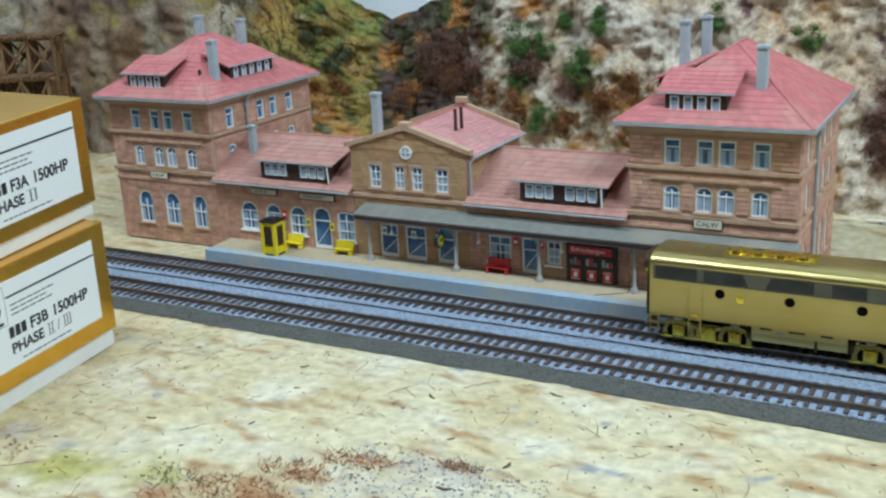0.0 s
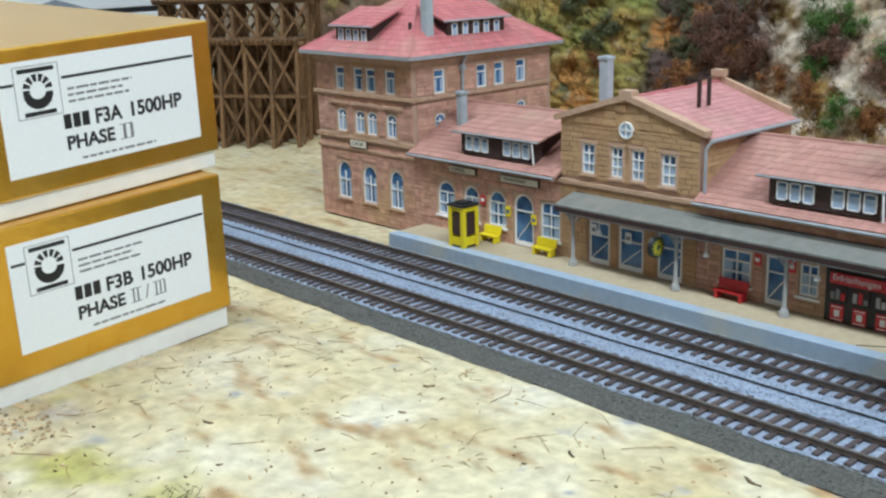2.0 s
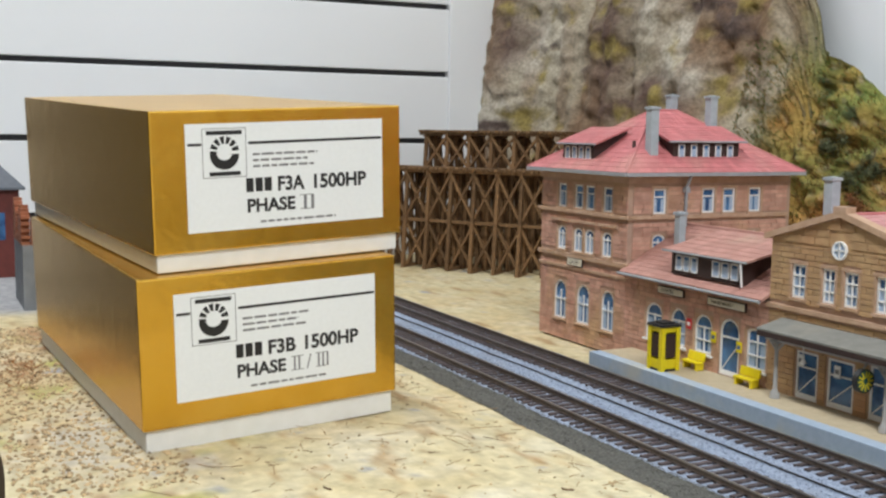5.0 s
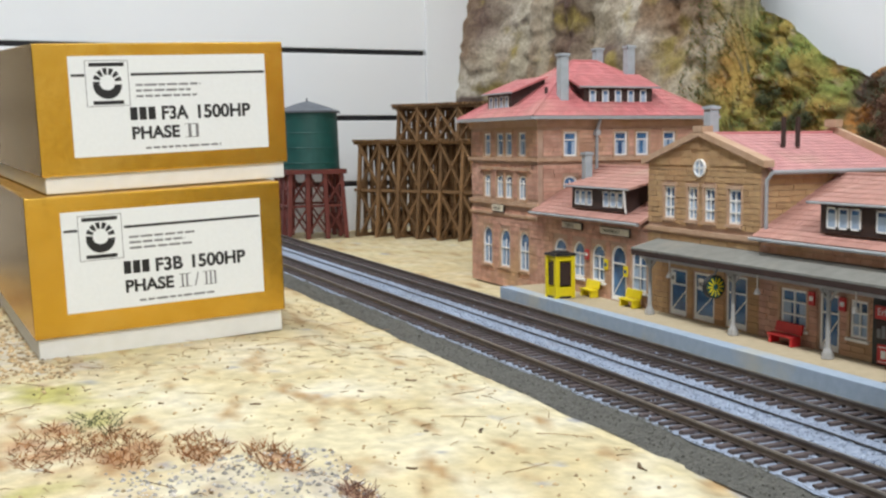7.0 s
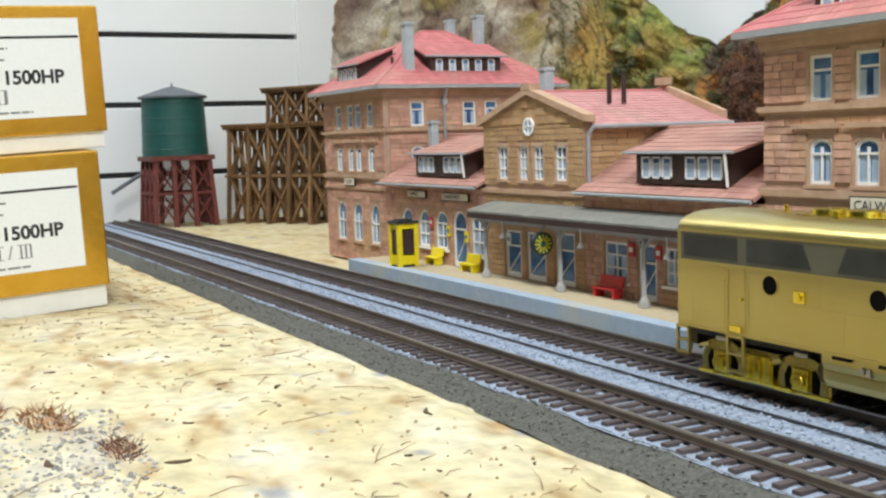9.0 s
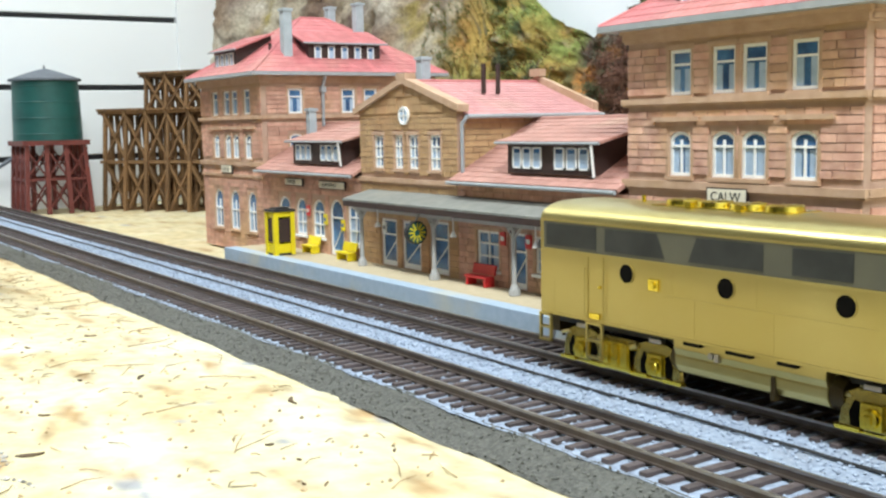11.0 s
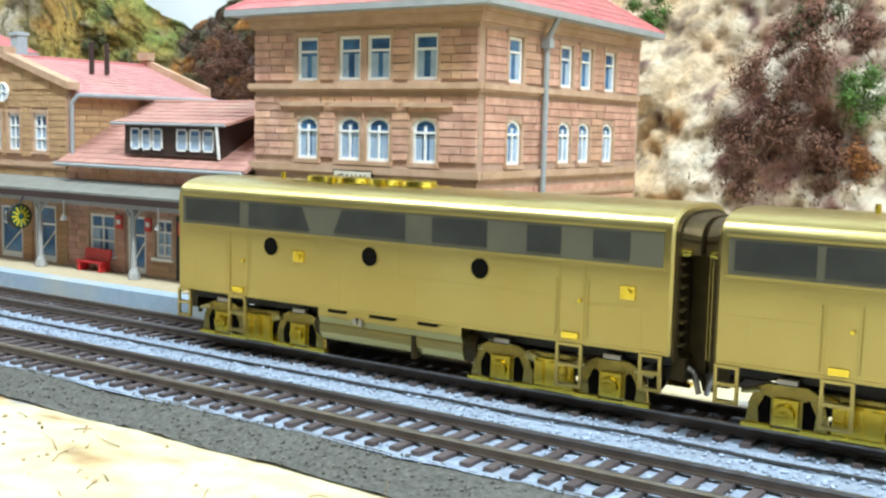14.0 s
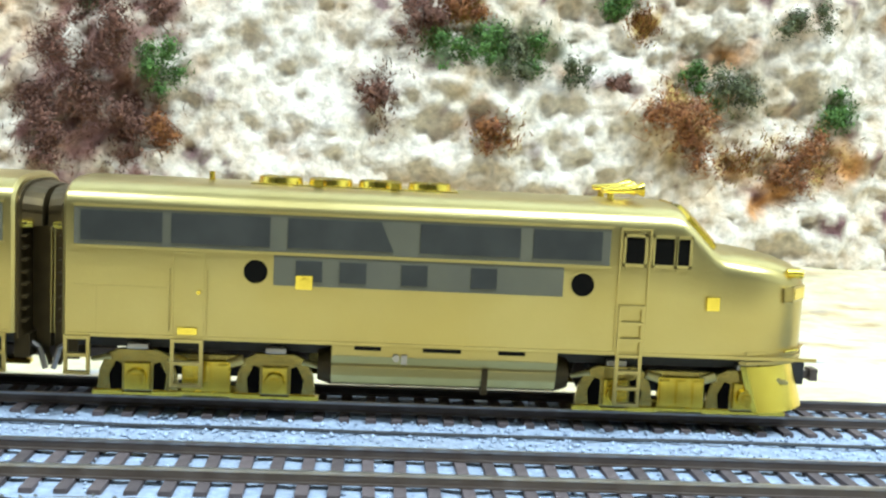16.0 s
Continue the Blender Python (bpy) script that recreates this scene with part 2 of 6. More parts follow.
# ---- mesh helpers; sizes in millimetres ----
class Shape:
    """Collects vertices and faces for one mesh."""

    def __init__(self):
        self.v, self.f = [], []

    def add(self, verts, faces):
        k = len(self.v)
        self.v += [tuple(p) for p in verts]
        self.f += [tuple(i + k for i in q) for q in faces]
        return self

    def box(self, x0, x1, y0, y1, z0, z1, m=None, taper=0.0):
        t = taper
        p = [(x0, y0, z0), (x1, y0, z0), (x1, y1, z0), (x0, y1, z0), (x0 + t, y0 + t, z1), (x1 - t, y0 + t, z1), (x1 - t, y1 - t, z1), (x0 + t, y1 - t, z1)]
        if m:
            p = [m(*q) for q in p]
        return self.add(p, [(3, 2, 1, 0), (4, 5, 6, 7), (0, 1, 5, 4), (1, 2, 6, 5), (2, 3, 7, 6), (3, 0, 4, 7)])

    def tube(self, a, b, r, r2=None, n=12, cap=True):
        a, b = Vector(a), Vector(b)
        r2 = r if r2 is None else r2
        d = (b - a).normalized()
        u = d.cross(Vector((0, 0, 1)) if abs(d.z) < 0.9 else Vector((1, 0, 0))).normalized()
        w = d.cross(u)
        ring = [(math.cos(2 * math.pi * i / n), math.sin(2 * math.pi * i / n)) for i in range(n)]
        p = [a + (u * c + w * s) * r for c, s in ring] + [b + (u * c + w * s) * r2 for c, s in ring]
        f = [(i, (i + 1) % n, n + (i + 1) % n, n + i) for i in range(n)]
        if cap:
            f += [tuple(range(n))[::-1], tuple(range(n, 2 * n))]
        return self.add(p, f)

    def beam(self, a, b, w, h=None):
        """A square bar from a to b."""
        a, b = Vector(a), Vector(b)
        h = h or w
        d = (b - a).normalized()
        u = d.cross(Vector((0, 0, 1)) if abs(d.z) < 0.95 else Vector((1, 0, 0))).normalized() * w / 2
        v = d.cross(u).normalized() * h / 2
        p = [a - u - v, a + u - v, a + u + v, a - u + v, b - u - v, b + u - v, b + u + v, b - u + v]
        return self.add(p, [(3, 2, 1, 0), (4, 5, 6, 7), (0, 1, 5, 4), (1, 2, 6, 5), (2, 3, 7, 6), (3, 0, 4, 7)])

    def prism(self, poly, d0, d1, m):
        """Extrudes a polygon of (u, z) from depth d0 to d1 through the map m(u, d, z)."""
        n = len(poly)
        p = [m(u, d0, z) for u, z in poly] + [m(u, d1, z) for u, z in poly]
        return self.add(p, [tuple(range(n))[::-1], tuple(range(n, 2 * n))] + [(i, (i + 1) % n, n + (i + 1) % n, n + i) for i in range(n)])

    def loft(self, rings, cap=True, closed=True):
        n = len(rings[0])
        p = [q for r in rings for q in r]
        f = []
        for a in range(len(rings) - 1):
            for i in range(n if closed else n - 1):
                j = (i + 1) % n
                f.append((a * n + i, a * n + j, (a + 1) * n + j, (a + 1) * n + i))
        if cap:
            f += [tuple(range(n))[::-1], tuple((len(rings) - 1) * n + i for i in range(n))]
        return self.add(p, f)


def part(name, shape, mat, parent=None, label="", bevel=0.0, smooth=False, origin=(0, 0, 0), weld=False):
    """Links a shape as one mesh object under a thing or a part. Vertices are in mm, relative to the thing's base."""
    me = bpy.data.meshes.new(name)
    o = Vector(origin)
    me.from_pydata([((Vector(v) - o) * MM)[:] for v in shape.v], [], shape.f)
    bm = bmesh.new()
    bm.from_mesh(me)
    if weld:
        bmesh.ops.remove_doubles(bm, verts=bm.verts[:], dist=0.00002)
    bmesh.ops.recalc_face_normals(bm, faces=bm.faces)
    if bevel:
        bmesh.ops.bevel(bm, geom=bm.edges[:], offset=bevel * MM, segments=2, affect="EDGES", profile=0.6)
    bm.to_mesh(me)
    bm.free()
    if smooth:
        for q in me.polygons:
            q.use_smooth = True
        me.set_sharp_from_angle(angle=radians(38))
    me.materials.append(M[mat] if isinstance(mat, str) else mat)
    ob = new(name, me)
    ob.location = o * MM
    if parent:
        ob.parent = parent
    if label:
        ob["label"] = label
    return ob


def thing(name, x, y, z, label, category, group="", kind="", rz=0.0, rx=0.0, ry=0.0):
    ob = new(name)
    ob.empty_display_size = 0.01
    ob.matrix_basis = pose(x * MM, y * MM, z * MM, rx, ry, rz)
    return tagged(ob, label, category, group, kind)


def lettering(name, text, size, m, mat, parent, extrude=0.05, width=0.0, bold=0.0):
    """Writing with the built-in font, as a mesh; m: pose in mm, lying in its local xy plane."""
    cu = bpy.data.curves.new(name, "FONT")
    cu.body, cu.size, cu.extrude, cu.align_x, cu.align_y = text, size * MM, extrude * MM, "LEFT", "BOTTOM_BASELINE"
    cu.offset = bold * MM
    tmp = bpy.data.objects.new(name, cu)
    scene.collection.objects.link(tmp)
    me = bpy.data.meshes.new_from_object(tmp.evaluated_get(bpy.context.evaluated_depsgraph_get()))
    bpy.data.objects.remove(tmp)
    me.materials.clear()
    me.materials.append(M[mat])
    ob = new(name, me)
    ob.parent = parent
    ob.matrix_basis = m
    if width:
        wide = max(v.co.x for v in me.vertices) - min(v.co.x for v in me.vertices)
        ob.matrix_basis = m @ Matrix.Diagonal((width * MM / wide, 1, 1, 1))
    return ob


def nz(x, y, z, s):
    return noise.noise(Vector((x * s, y * s, z * s)))


def fractal(x, y, z, s, octaves=4):
    return noise.fractal(Vector((x * s, y * s, z * s)), 1.0, 2.0, octaves)


def sheet(name, xs, ys, place, tone, mat, kind, label, category):
    """One surface from a grid: place(a, b) in mm, tone(x, y, z) its colour."""
    nx, ny = len(xs), len(ys)
    verts = [place(a, b) for b in ys for a in xs]
    faces = [(j * nx + i, j * nx + i + 1, (j + 1) * nx + i + 1, (j + 1) * nx + i) for j in range(ny - 1) for i in range(nx - 1)]
    me = bpy.data.meshes.new(name)
    me.from_pydata([(v[0] * MM, v[1] * MM, v[2] * MM) for v in verts], [], faces)
    if tone:
        at = me.color_attributes.new("tone", "FLOAT_COLOR", "POINT")
        at.data.foreach_set("color", np.array([(*tone(*v), 1.0) for v in verts], dtype=np.float32).ravel())
    for q in me.polygons:
        q.use_smooth = True
    me.materials.append(M[mat])
    return tagged(new(name, me), label, category, kind=kind)


def mixc(a, b, f):
    f = max(0.0, min(1.0, f))
    return tuple(p * (1 - f) + q * f for p, q in zip(a, b))


def sstep(a, b, v):
    t = max(0.0, min(1.0, (v - a) / (b - a)))
    return t * t * (3 - 2 * t)


# ---- the room ----
def slab(name, x0, x1, y0, y1, z0, z1, mat, label, category="wall"):
    return tagged(part(name, Shape().box(x0, x1, y0, y1, z0, z1), mat), label, category, kind="structure")


WALL_X = -930
slab("floor", -960, 1860, -2600, 420, -920, -900, "floor", "grey shop floor under the layout table", "floor")
slab("ceiling", -960, 1860, -2600, 420, 1400, 1430, "ceiling", "pale painted shop ceiling", "ceiling")
slab("wall_north", -960, 1860, 352, 420, -900, 1400, "sky", "wall painted pale blue as a sky behind the hills")
# unseen; kept pale to brighten the train's nose and the carton fronts
slab("wall_east", 1860, 1900, -2600, 352, -900, 1400, "pale_wall", "plain pale wall at the end of the room")
# unseen; dark so that little light bounces back and brass sides stay dim
slab("wall_south", -960, 1860, -2640, -2600, -900, 1400, "room", "plain grey wall behind the viewer")
# out of view, added so that carton and train sides reflect something dark
slab("wall_west_plain", WALL_X - 40, WALL_X - 4, -2600, -430, -900, 1400, "room", "plain grey wall beyond the slatted display panels")
wall_west = slab("wall_west", WALL_X - 40, WALL_X - 8, -430, 214, -900, 1400, "slot", "white slatted display wall with dark horizontal slots")
k = 0
zz = 200 - 76.3 * 14
while zz < 1390:
    top = min(zz + 76.3 - 3.0, 1398)
    if top > -890:
        sl = Shape().box(WALL_X - 8, WALL_X, -429, 214, max(zz + 3.0, -898), top)
        part("slat", sl, "slatwall", wall_west, bevel=1.0)
    zz += 76.3
tagged(part("trim", Shape().box(WALL_X - 40, WALL_X + 3, 214.2, 351, -890, 1398), "slatwall", bevel=1.0), "white corner trim of the slatted wall", "trim", kind="structure")


# ---- table top, track bed, hills ----
def table_edge(x):
    """y of the table's front edge."""
    return -317 - 120 * sstep(-200, 60, x) + 4 * nz(x, 0, 3, 0.012)


def ground_z(x, y):
    z = -7 + 1.3 * fractal(x, y, 0, 0.012, 4) + 0.35 * fractal(x, y, 5, 0.07, 3)
    if y < -90:
        z += 2.5 * sstep(-95, -150, y) * (1 - sstep(-200, -300, y)) * sstep(-500, -250, x) * (1 - sstep(-250, 100, x)) * 0.6
    z += 9.0 * sstep(-262, -500, x) * sstep(-95, -140, y)
    if y < -90:
        z += 3.2 * sstep(-250, -150, y) * math.exp(-((x + 330) / 130) ** 2) * sstep(-92, -130, y)
    if y > -86 and y < 12:
        z = min(z, -6.3) - 1.2
    if y > 150:
        z += (y - 150) * 0.10 * sstep(150, 240, y)
    return z


SAND, SAND2, RUST, GREYP, OLIVE = (0.55, 0.49, 0.32), (0.48, 0.40, 0.225), (0.30, 0.13, 0.05), (0.30, 0.30, 0.31), (0.36, 0.33, 0.10)
RUST_SPOTS = ((-103, -240, 26, 12), (-88, -216, 20, 8), (-68, -197, 18, 5), (-20, -184, 9, 4), (-120, -262, 30, 14), (-20, -250, 26, 8), (-520, -278, 40, 12), (-440, -296, 26, 8), (60, -262, 30, 10))
GRAVEL_SPOTS = ((-34, -192, 26, 10), (-24, -214, 34, 14), (-300, -275, 60, 22), (-250, -240, 20, 8))


def spots(a, b, items, wob):
    """How deep a point lies in the nearest of some soft oval patches, 0 to 1."""
    best = 0.0
    for x, y, rx, ry in items:
        q = ((a - x) / rx) ** 2 + ((b - y) / ry) ** 2
        if q < 5.0:
            best = max(best, math.exp(-q) * (1 + wob))
    return min(1.0, best)


def ground_tone(x, y, z):
    c = mixc(SAND, SAND2, 0.35 + 0.9 * fractal(x, y, 1, 0.018, 4))
    c = mixc(c, (0.61, 0.57, 0.45), 0.9 * fractal(x, y, 9, 0.03, 3))
    c = mixc(c, (0.46, 0.33, 0.15), 0.5 * (1 - sstep(-330, -190, x)) * (0.6 + fractal(x, y, 22, 0.03, 3)))
    streak = fractal(x * 0.35 + y * 0.25, y, 2, 0.09, 3)
    c = mixc(c, (0.34, 0.22, 0.10), (streak - 0.24) * 2.1)
    c = mixc(c, GREYP, (fractal(x, y, 3, 0.06, 3) - 0.60) * 4)
    c = mixc(c, (0.42, 0.39, 0.34), spots(x, y, GRAVEL_SPOTS, 1.4 * fractal(x, y, 31, 0.12, 3)) * 0.7)
    c = mixc(c, RUST, spots(x, y, RUST_SPOTS, 1.8 * fractal(x, y, 4, 0.09, 4)) * 0.75)
    near = sstep(-190, -260, y)
    c = mixc(c, OLIVE, near * (fractal(x, y, 14, 0.025, 3) - 0.25) * 2.2)
    if x < -560:
        c = mixc(c, GREYP, sstep(-590, -640, x) * sstep(-90, -120, y))
    return c


def ground_place(a, b):
    e = table_edge(a)
    y = e + (b + 1000) / 1000 * (290 - e) if b <= 0 else 290
    return (a, y, ground_z(a, y))


xs = [WALL_X + 1 + i * 6 for i in range(72)] + [-497 + i * 2.4 for i in range(310)] + [247 + i * 7 for i in range(146)]
ys = [-1000 + i * (1000 / 210) for i in range(211)]
ground = sheet("ground", xs, ys, ground_place, ground_tone, "plaster", "structure", "cream plaster ground with brown scrub stains and chips", "ground")
# side of the table, below its front edge
fx = [WALL_X + 1 + i * (2200 / 260) for i in range(261)]
tagged(part("table_fascia", Shape().loft([[(x, table_edge(x), ground_z(x, table_edge(x)) - 0.2) for x in fx], [(x, table_edge(x) + 2, -60) for x in fx], [(x, table_edge(x) + 40, -62) for x in fx]], cap=False, closed=False), "board"), "rough board edge of the layout table", "table edge", kind="structure")

# ballast: between and beside the two tracks
TRACKS = (0.0, -52.0)
PITCH = 6.3
X0, X1 = -925, 1150


def bed(name, y0, z0, y1, z1, mat, label, rough, steps):
    bx = [X0 + i * 4 for i in range(int((X1 - X0) / 4) + 1)]
    by = [i / steps for i in range(steps + 1)]
    def put(a, b):
        y = y0 + (y1 - y0) * b
        edge = 0 if 0.02 < b < 0.98 else 2.2 * nz(a, b, 8, 0.03)
        return (a, y + edge, z0 + (z1 - z0) * b + rough * fractal(a, y, 0, 0.22, 3))
    return sheet(name, bx, by, put, None, mat, "structure", label, "ballast")


bed("ballast", -69, -3.5, 17, -3.5, "ballast", "pale blue-grey crushed stone between the ties", 0.45, 26)
bed("ballast_shoulder", -80, -8.0, -68.0, -3.4, "shoulder", "dark grey gravel shoulder beside the track", 0.6, 8)


def pebbles(name, count, where, mat, label, size):
    sh = Shape()
    for _ in range(count):
        x, y, z = where()
        s = size * rng.uniform(0.5, 1.3)
        pts = [Vector((rng.uniform(-1, 1), rng.uniform(-1, 1), rng.uniform(-0.6, 0.9))) * s for _ in range(4)]
        c = Vector((x, y, z + 0.2 * s))
        p = [c + Vector((s, 0, 0)) + pts[0] * 0.3, c + Vector((0, s, 0)) + pts[1] * 0.3, c + Vector((-s, 0, 0)) + pts[2] * 0.3, c + Vector((0, -s, 0)) + pts[3] * 0.3, c + Vector((0, 0, 0.8 * s)), c - Vector((0, 0, 0.8 * s))]
        sh.add(p, [(0, 1, 4), (1, 2, 4), (2, 3, 4), (3, 0, 4), (1, 0, 5), (2, 1, 5), (3, 2, 5), (0, 3, 5)])
    me = bpy.data.meshes.new(name)
    me.from_pydata([(Vector(v) * MM)[:] for v in sh.v], [], sh.f)
    me.materials.append(M[mat])
    return tagged(new(name, me), label, "stones", kind="stuff")


pebbles("ballast_stones", 9000, lambda: (rng.uniform(-500, 600), rng.choice((rng.uniform(-36, -15), rng.uniform(-66, 14))), -3.3), "stone_bit", "loose pale ballast stones between the tracks", 0.55)
pebbles("shoulder_stones", 2600, lambda: (lambda x, b: (x, -80 + 12 * b, -7.8 + 4.6 * b))(rng.uniform(-500, 500), rng.random()), "dark_bit", "loose dark gravel on the track shoulder", 0.45)


def rail(y):
    sh = Shape()
    for (w0, w1, z0, z1) in ((1.0, 1.0, -2.5, -2.1), (0.3, 0.3, -2.1, -0.7)):
        sh.box(X0, X1, y - w0, y + w1, z0, z1)
    r = part("rail", sh, "rail")
    tagged(r, "weathered steel rail of the model track", "rail", "rails of the two tracks")
    part("rail_head", Shape().box(X0, X1, y - 0.45, y + 0.45, -0.7, 0), "railhead", r, "worn shiny rail head", bevel=0.12)
    return r


for ty in TRACKS:
    for s in (-1, 1):
        rail(ty + s * 8.25)
# thin cable lying in the ballast
cab = Shape()
ring = []
for i in range(116):
    x, y, z = X0 + i * 18, -24 + 1.2 * nz(i, 0, 0, 0.35), -2.7 + 0.3 * nz(i, 3, 0, 0.6)
    ring += [(x, y + 0.45 * math.cos(math.pi * k / 3), z + 0.45 * math.sin(math.pi * k / 3)) for k in range(6)]
cab.add(ring, [(i * 6 + k, i * 6 + (k + 1) % 6, i * 6 + 6 + (k + 1) % 6, i * 6 + 6 + k) for i in range(115) for k in range(6)])
tagged(part("cable", cab, "black"), "thin dark cable lying in the ballast", "cable")

# ---- hills and cliffs behind the station ----
SKYLINE = ((-930, 420), (-700, 400), (-500, 345), (-474, 268), (-464, 206), (-432, 190), (-395, 158), (-362, 140), (-335, 149), (-300, 160), (-270, 172), (-220, 200), (-150, 240), (0, 300), (200, 320), (500, 330), (1300, 340))


def skyline(x):
    for (a, p), (b, q) in zip(SKYLINE, SKYLINE[1:]):
        if x <= b:
            return p + (q - p) * (x - a) / (b - a) + 3.0 * nz(x, 0, 0, 0.05)
    return SKYLINE[-1][1]


def hill_place(a, b):
    top = skyline(a)
    z = -6 + (top + 6) * b
    left = sstep(-440, -500, a)
    right = sstep(-240, -120, a)
    lean = 262 + 60 * b ** 0.8
    lean = lean * (1 - left) + (268 + 50 * b) * left
    y = lean + 14 * fractal(a, z, 0, 0.018, 4) * (0.6 + 0.6 * right) + 6 * abs(nz(a, z, 4, 0.06)) + 2.5 * fractal(a, z, 2, 0.09, 3)
    y += left * (14 * nz(a, z * 0.2, 7, 0.028) + 6 * nz(a, z * 0.3, 9, 0.07))
    y += (1 - 0.75 * left) * (5.5 * abs(nz(a, z * 1.3, 21, 0.11)) + 3.5 * nz(a * 0.7, z, 27, 0.21)) - 4.0 * abs(nz(a, z * 0.6, 33, 0.045)) * right
    y = y - 36 * sstep(-820, -925, a)
    valley = math.exp(-((a + 362) / 45) ** 2)
    return (a, max(252, min(y + 16 * valley, 348)), z)


CREAM, TAN, ORANGE, PURPLE, GREEN, GOLD = (0.60, 0.53, 0.43), (0.47, 0.34, 0.20), (0.40, 0.18, 0.045), (0.12, 0.055, 0.055), (0.18, 0.215, 0.05), (0.40, 0.27, 0.07)
WHITE_ROCK = ((-160, 132, 22, 12), (-105, 138, 40, 14), (-60, 125, 30, 30), (215, 90, 40, 42), (255, 60, 50, 22), (345, 70, 40, 22), (380, 105, 30, 12), (500, 110, 34, 18), (340, 50, 60, 14))
# brown scrub, plus painted shadow beneath green bushes, as at (-150, 92)
SCRUB_AND_SHADE = ((118, 85, 24, 50), (142, 60, 18, 34), (140, 118, 18, 22), (96, 60, 12, 26), (-290, 104, 34, 30), (-262, 92, 20, 22), (282, 120, 10, 16), (262, 78, 8, 14), (-150, 92, 16, 10), (-196, 106, 12, 16))
ORANGE_GRASS = ((-117, 78, 26, 20), (-90, 60, 30, 22), (-200, 62, 16, 22), (-260, 126, 28, 10), (-158, 58, 14, 14), (415, 74, 14, 18), (302, 124, 9, 9), (480, 58, 20, 12), (398, 122, 8, 8), (322, 62, 9, 7), (450, 54, 16, 8))
MOSS = ((152, 88, 10, 10), (325, 108, 24, 10), (440, 90, 14, 10), (500, 84, 9, 7), (290, 108, 10, 8), (-205, 124, 13, 14), (-142, 106, 14, 12))
CLIFF_DARK = ((-727, 225, 42, 60), (-700, 160, 55, 14), (-890, 240, 30, 30), (-600, 150, 20, 30), (-655, 175, 26, 20))
CLIFF_PALE = ((-630, 215, 26, 40), (-590, 180, 24, 16), (-850, 240, 40, 50), (-900, 160, 50, 26), (-665, 250, 20, 40))


def hill_tone(x, y, z):
    f1, f2, f3 = fractal(x, z, 1, 0.02, 4), fractal(x, z, 8, 0.035, 4), fractal(x, z, 15, 0.06, 3)
    fine = fractal(x, z, 44, 0.14, 3)
    if x > -300:
        rock = mixc(CREAM, TAN, 0.30 + 0.9 * f1 + 0.8 * fine)
        rock = mixc(rock, (0.58, 0.42, 0.25), math.exp(-((x - 50) / 34) ** 2) * (0.6 + f2))
        rock = mixc(rock, (0.36, 0.30, 0.22), (f3 + 0.6 * fine - 0.18) * 2.2)
        rock = mixc(rock, ORANGE, (f2 - 0.24) * 2.4)
        rock = mixc(rock, PURPLE, (f3 + 0.5 * fine - 0.38) * 2.6)
        rock = mixc(rock, (0.66, 0.60, 0.51), spots(x, z, WHITE_ROCK, 1.2 * f2 + 0.6 * fine) * 0.9)
        rock = mixc(rock, (0.19, 0.09, 0.075), spots(x, z, SCRUB_AND_SHADE, 2.0 * f2 + 1.6 * fine) * 0.95)
        rock = mixc(rock, mixc(ORANGE, GOLD, 0.4 + 1.5 * fine), spots(x, z, ORANGE_GRASS, 1.8 * f3 + 1.4 * fine) * 0.95)
        rock = mixc(rock, (0.10, 0.15, 0.05), spots(x, z, MOSS, 2.0 * f3 + 1.5 * fine) * 0.8)
    else:
        rock = CREAM
    slope = mixc(GREEN, GOLD, 0.45 + 1.4 * f1 - (z - 130) * 0.004)
    slope = mixc(slope, ORANGE, 0.35 + 1.2 * f2 - (z - 60) * 0.004)
    slope = mixc(slope, (0.05, 0.07, 0.025), (f3 + 0.5 * fine - 0.1) * 2)
    slope = mixc(slope, (0.40, 0.32, 0.20), (fine - 0.3) * 1.6)
    dark = mixc((0.09, 0.06, 0.055), (0.07, 0.09, 0.03), 0.5 + 1.6 * f1)
    dark = mixc(dark, ORANGE, (f2 + 0.4 * fine - 0.25) * 3)
    st = nz(x, z * 0.12, 3, 0.05)
    cliff = mixc((0.37, 0.32, 0.235), (0.21, 0.13, 0.075), 0.45 + 1.3 * st + 0.9 * nz(x, z * 0.4, 11, 0.02))
    cliff = mixc(cliff, (0.52, 0.48, 0.40), spots(x, z, CLIFF_PALE, 0.6 * f1 + 0.8 * st) * 0.85)
    cliff = mixc(cliff, (0.10, 0.058, 0.045), spots(x, z, CLIFF_DARK, 0.6 * f1 + 0.3 * fine) * 0.95)
    cliff = mixc(cliff, (0.26, 0.20, 0.06), (f2 - 0.2) * 2.2)
    cliff = mixc(cliff, (0.09, 0.06, 0.05), (nz(x * 0.3, z, 51, 0.045) + 0.15 * fine - 0.42) * 4)
    w = 14 * f2
    c = mixc(cliff, slope, sstep(-520, -470, x + w - (z - 150) * 0.35))
    c = mixc(c, dark, sstep(-378, -362, x + w * 0.4))
    c = mixc(c, rock, sstep(-285, -240, x + w * 1.5 + (60 - z) * 0.2))
    return c


hx = [-929 + i * 4.0 for i in range(150)] + [-329 + i * 2.4 for i in range(375)] + [571 + i * 10 for i in range(71)]
hb = [i / 120 for i in range(121)]
tagged(sheet("backdrop_hills", hx, hb, hill_place, hill_tone, "rock", "structure", "sculpted hills and cliffs of cream rock with rusty scrub", "hills"))


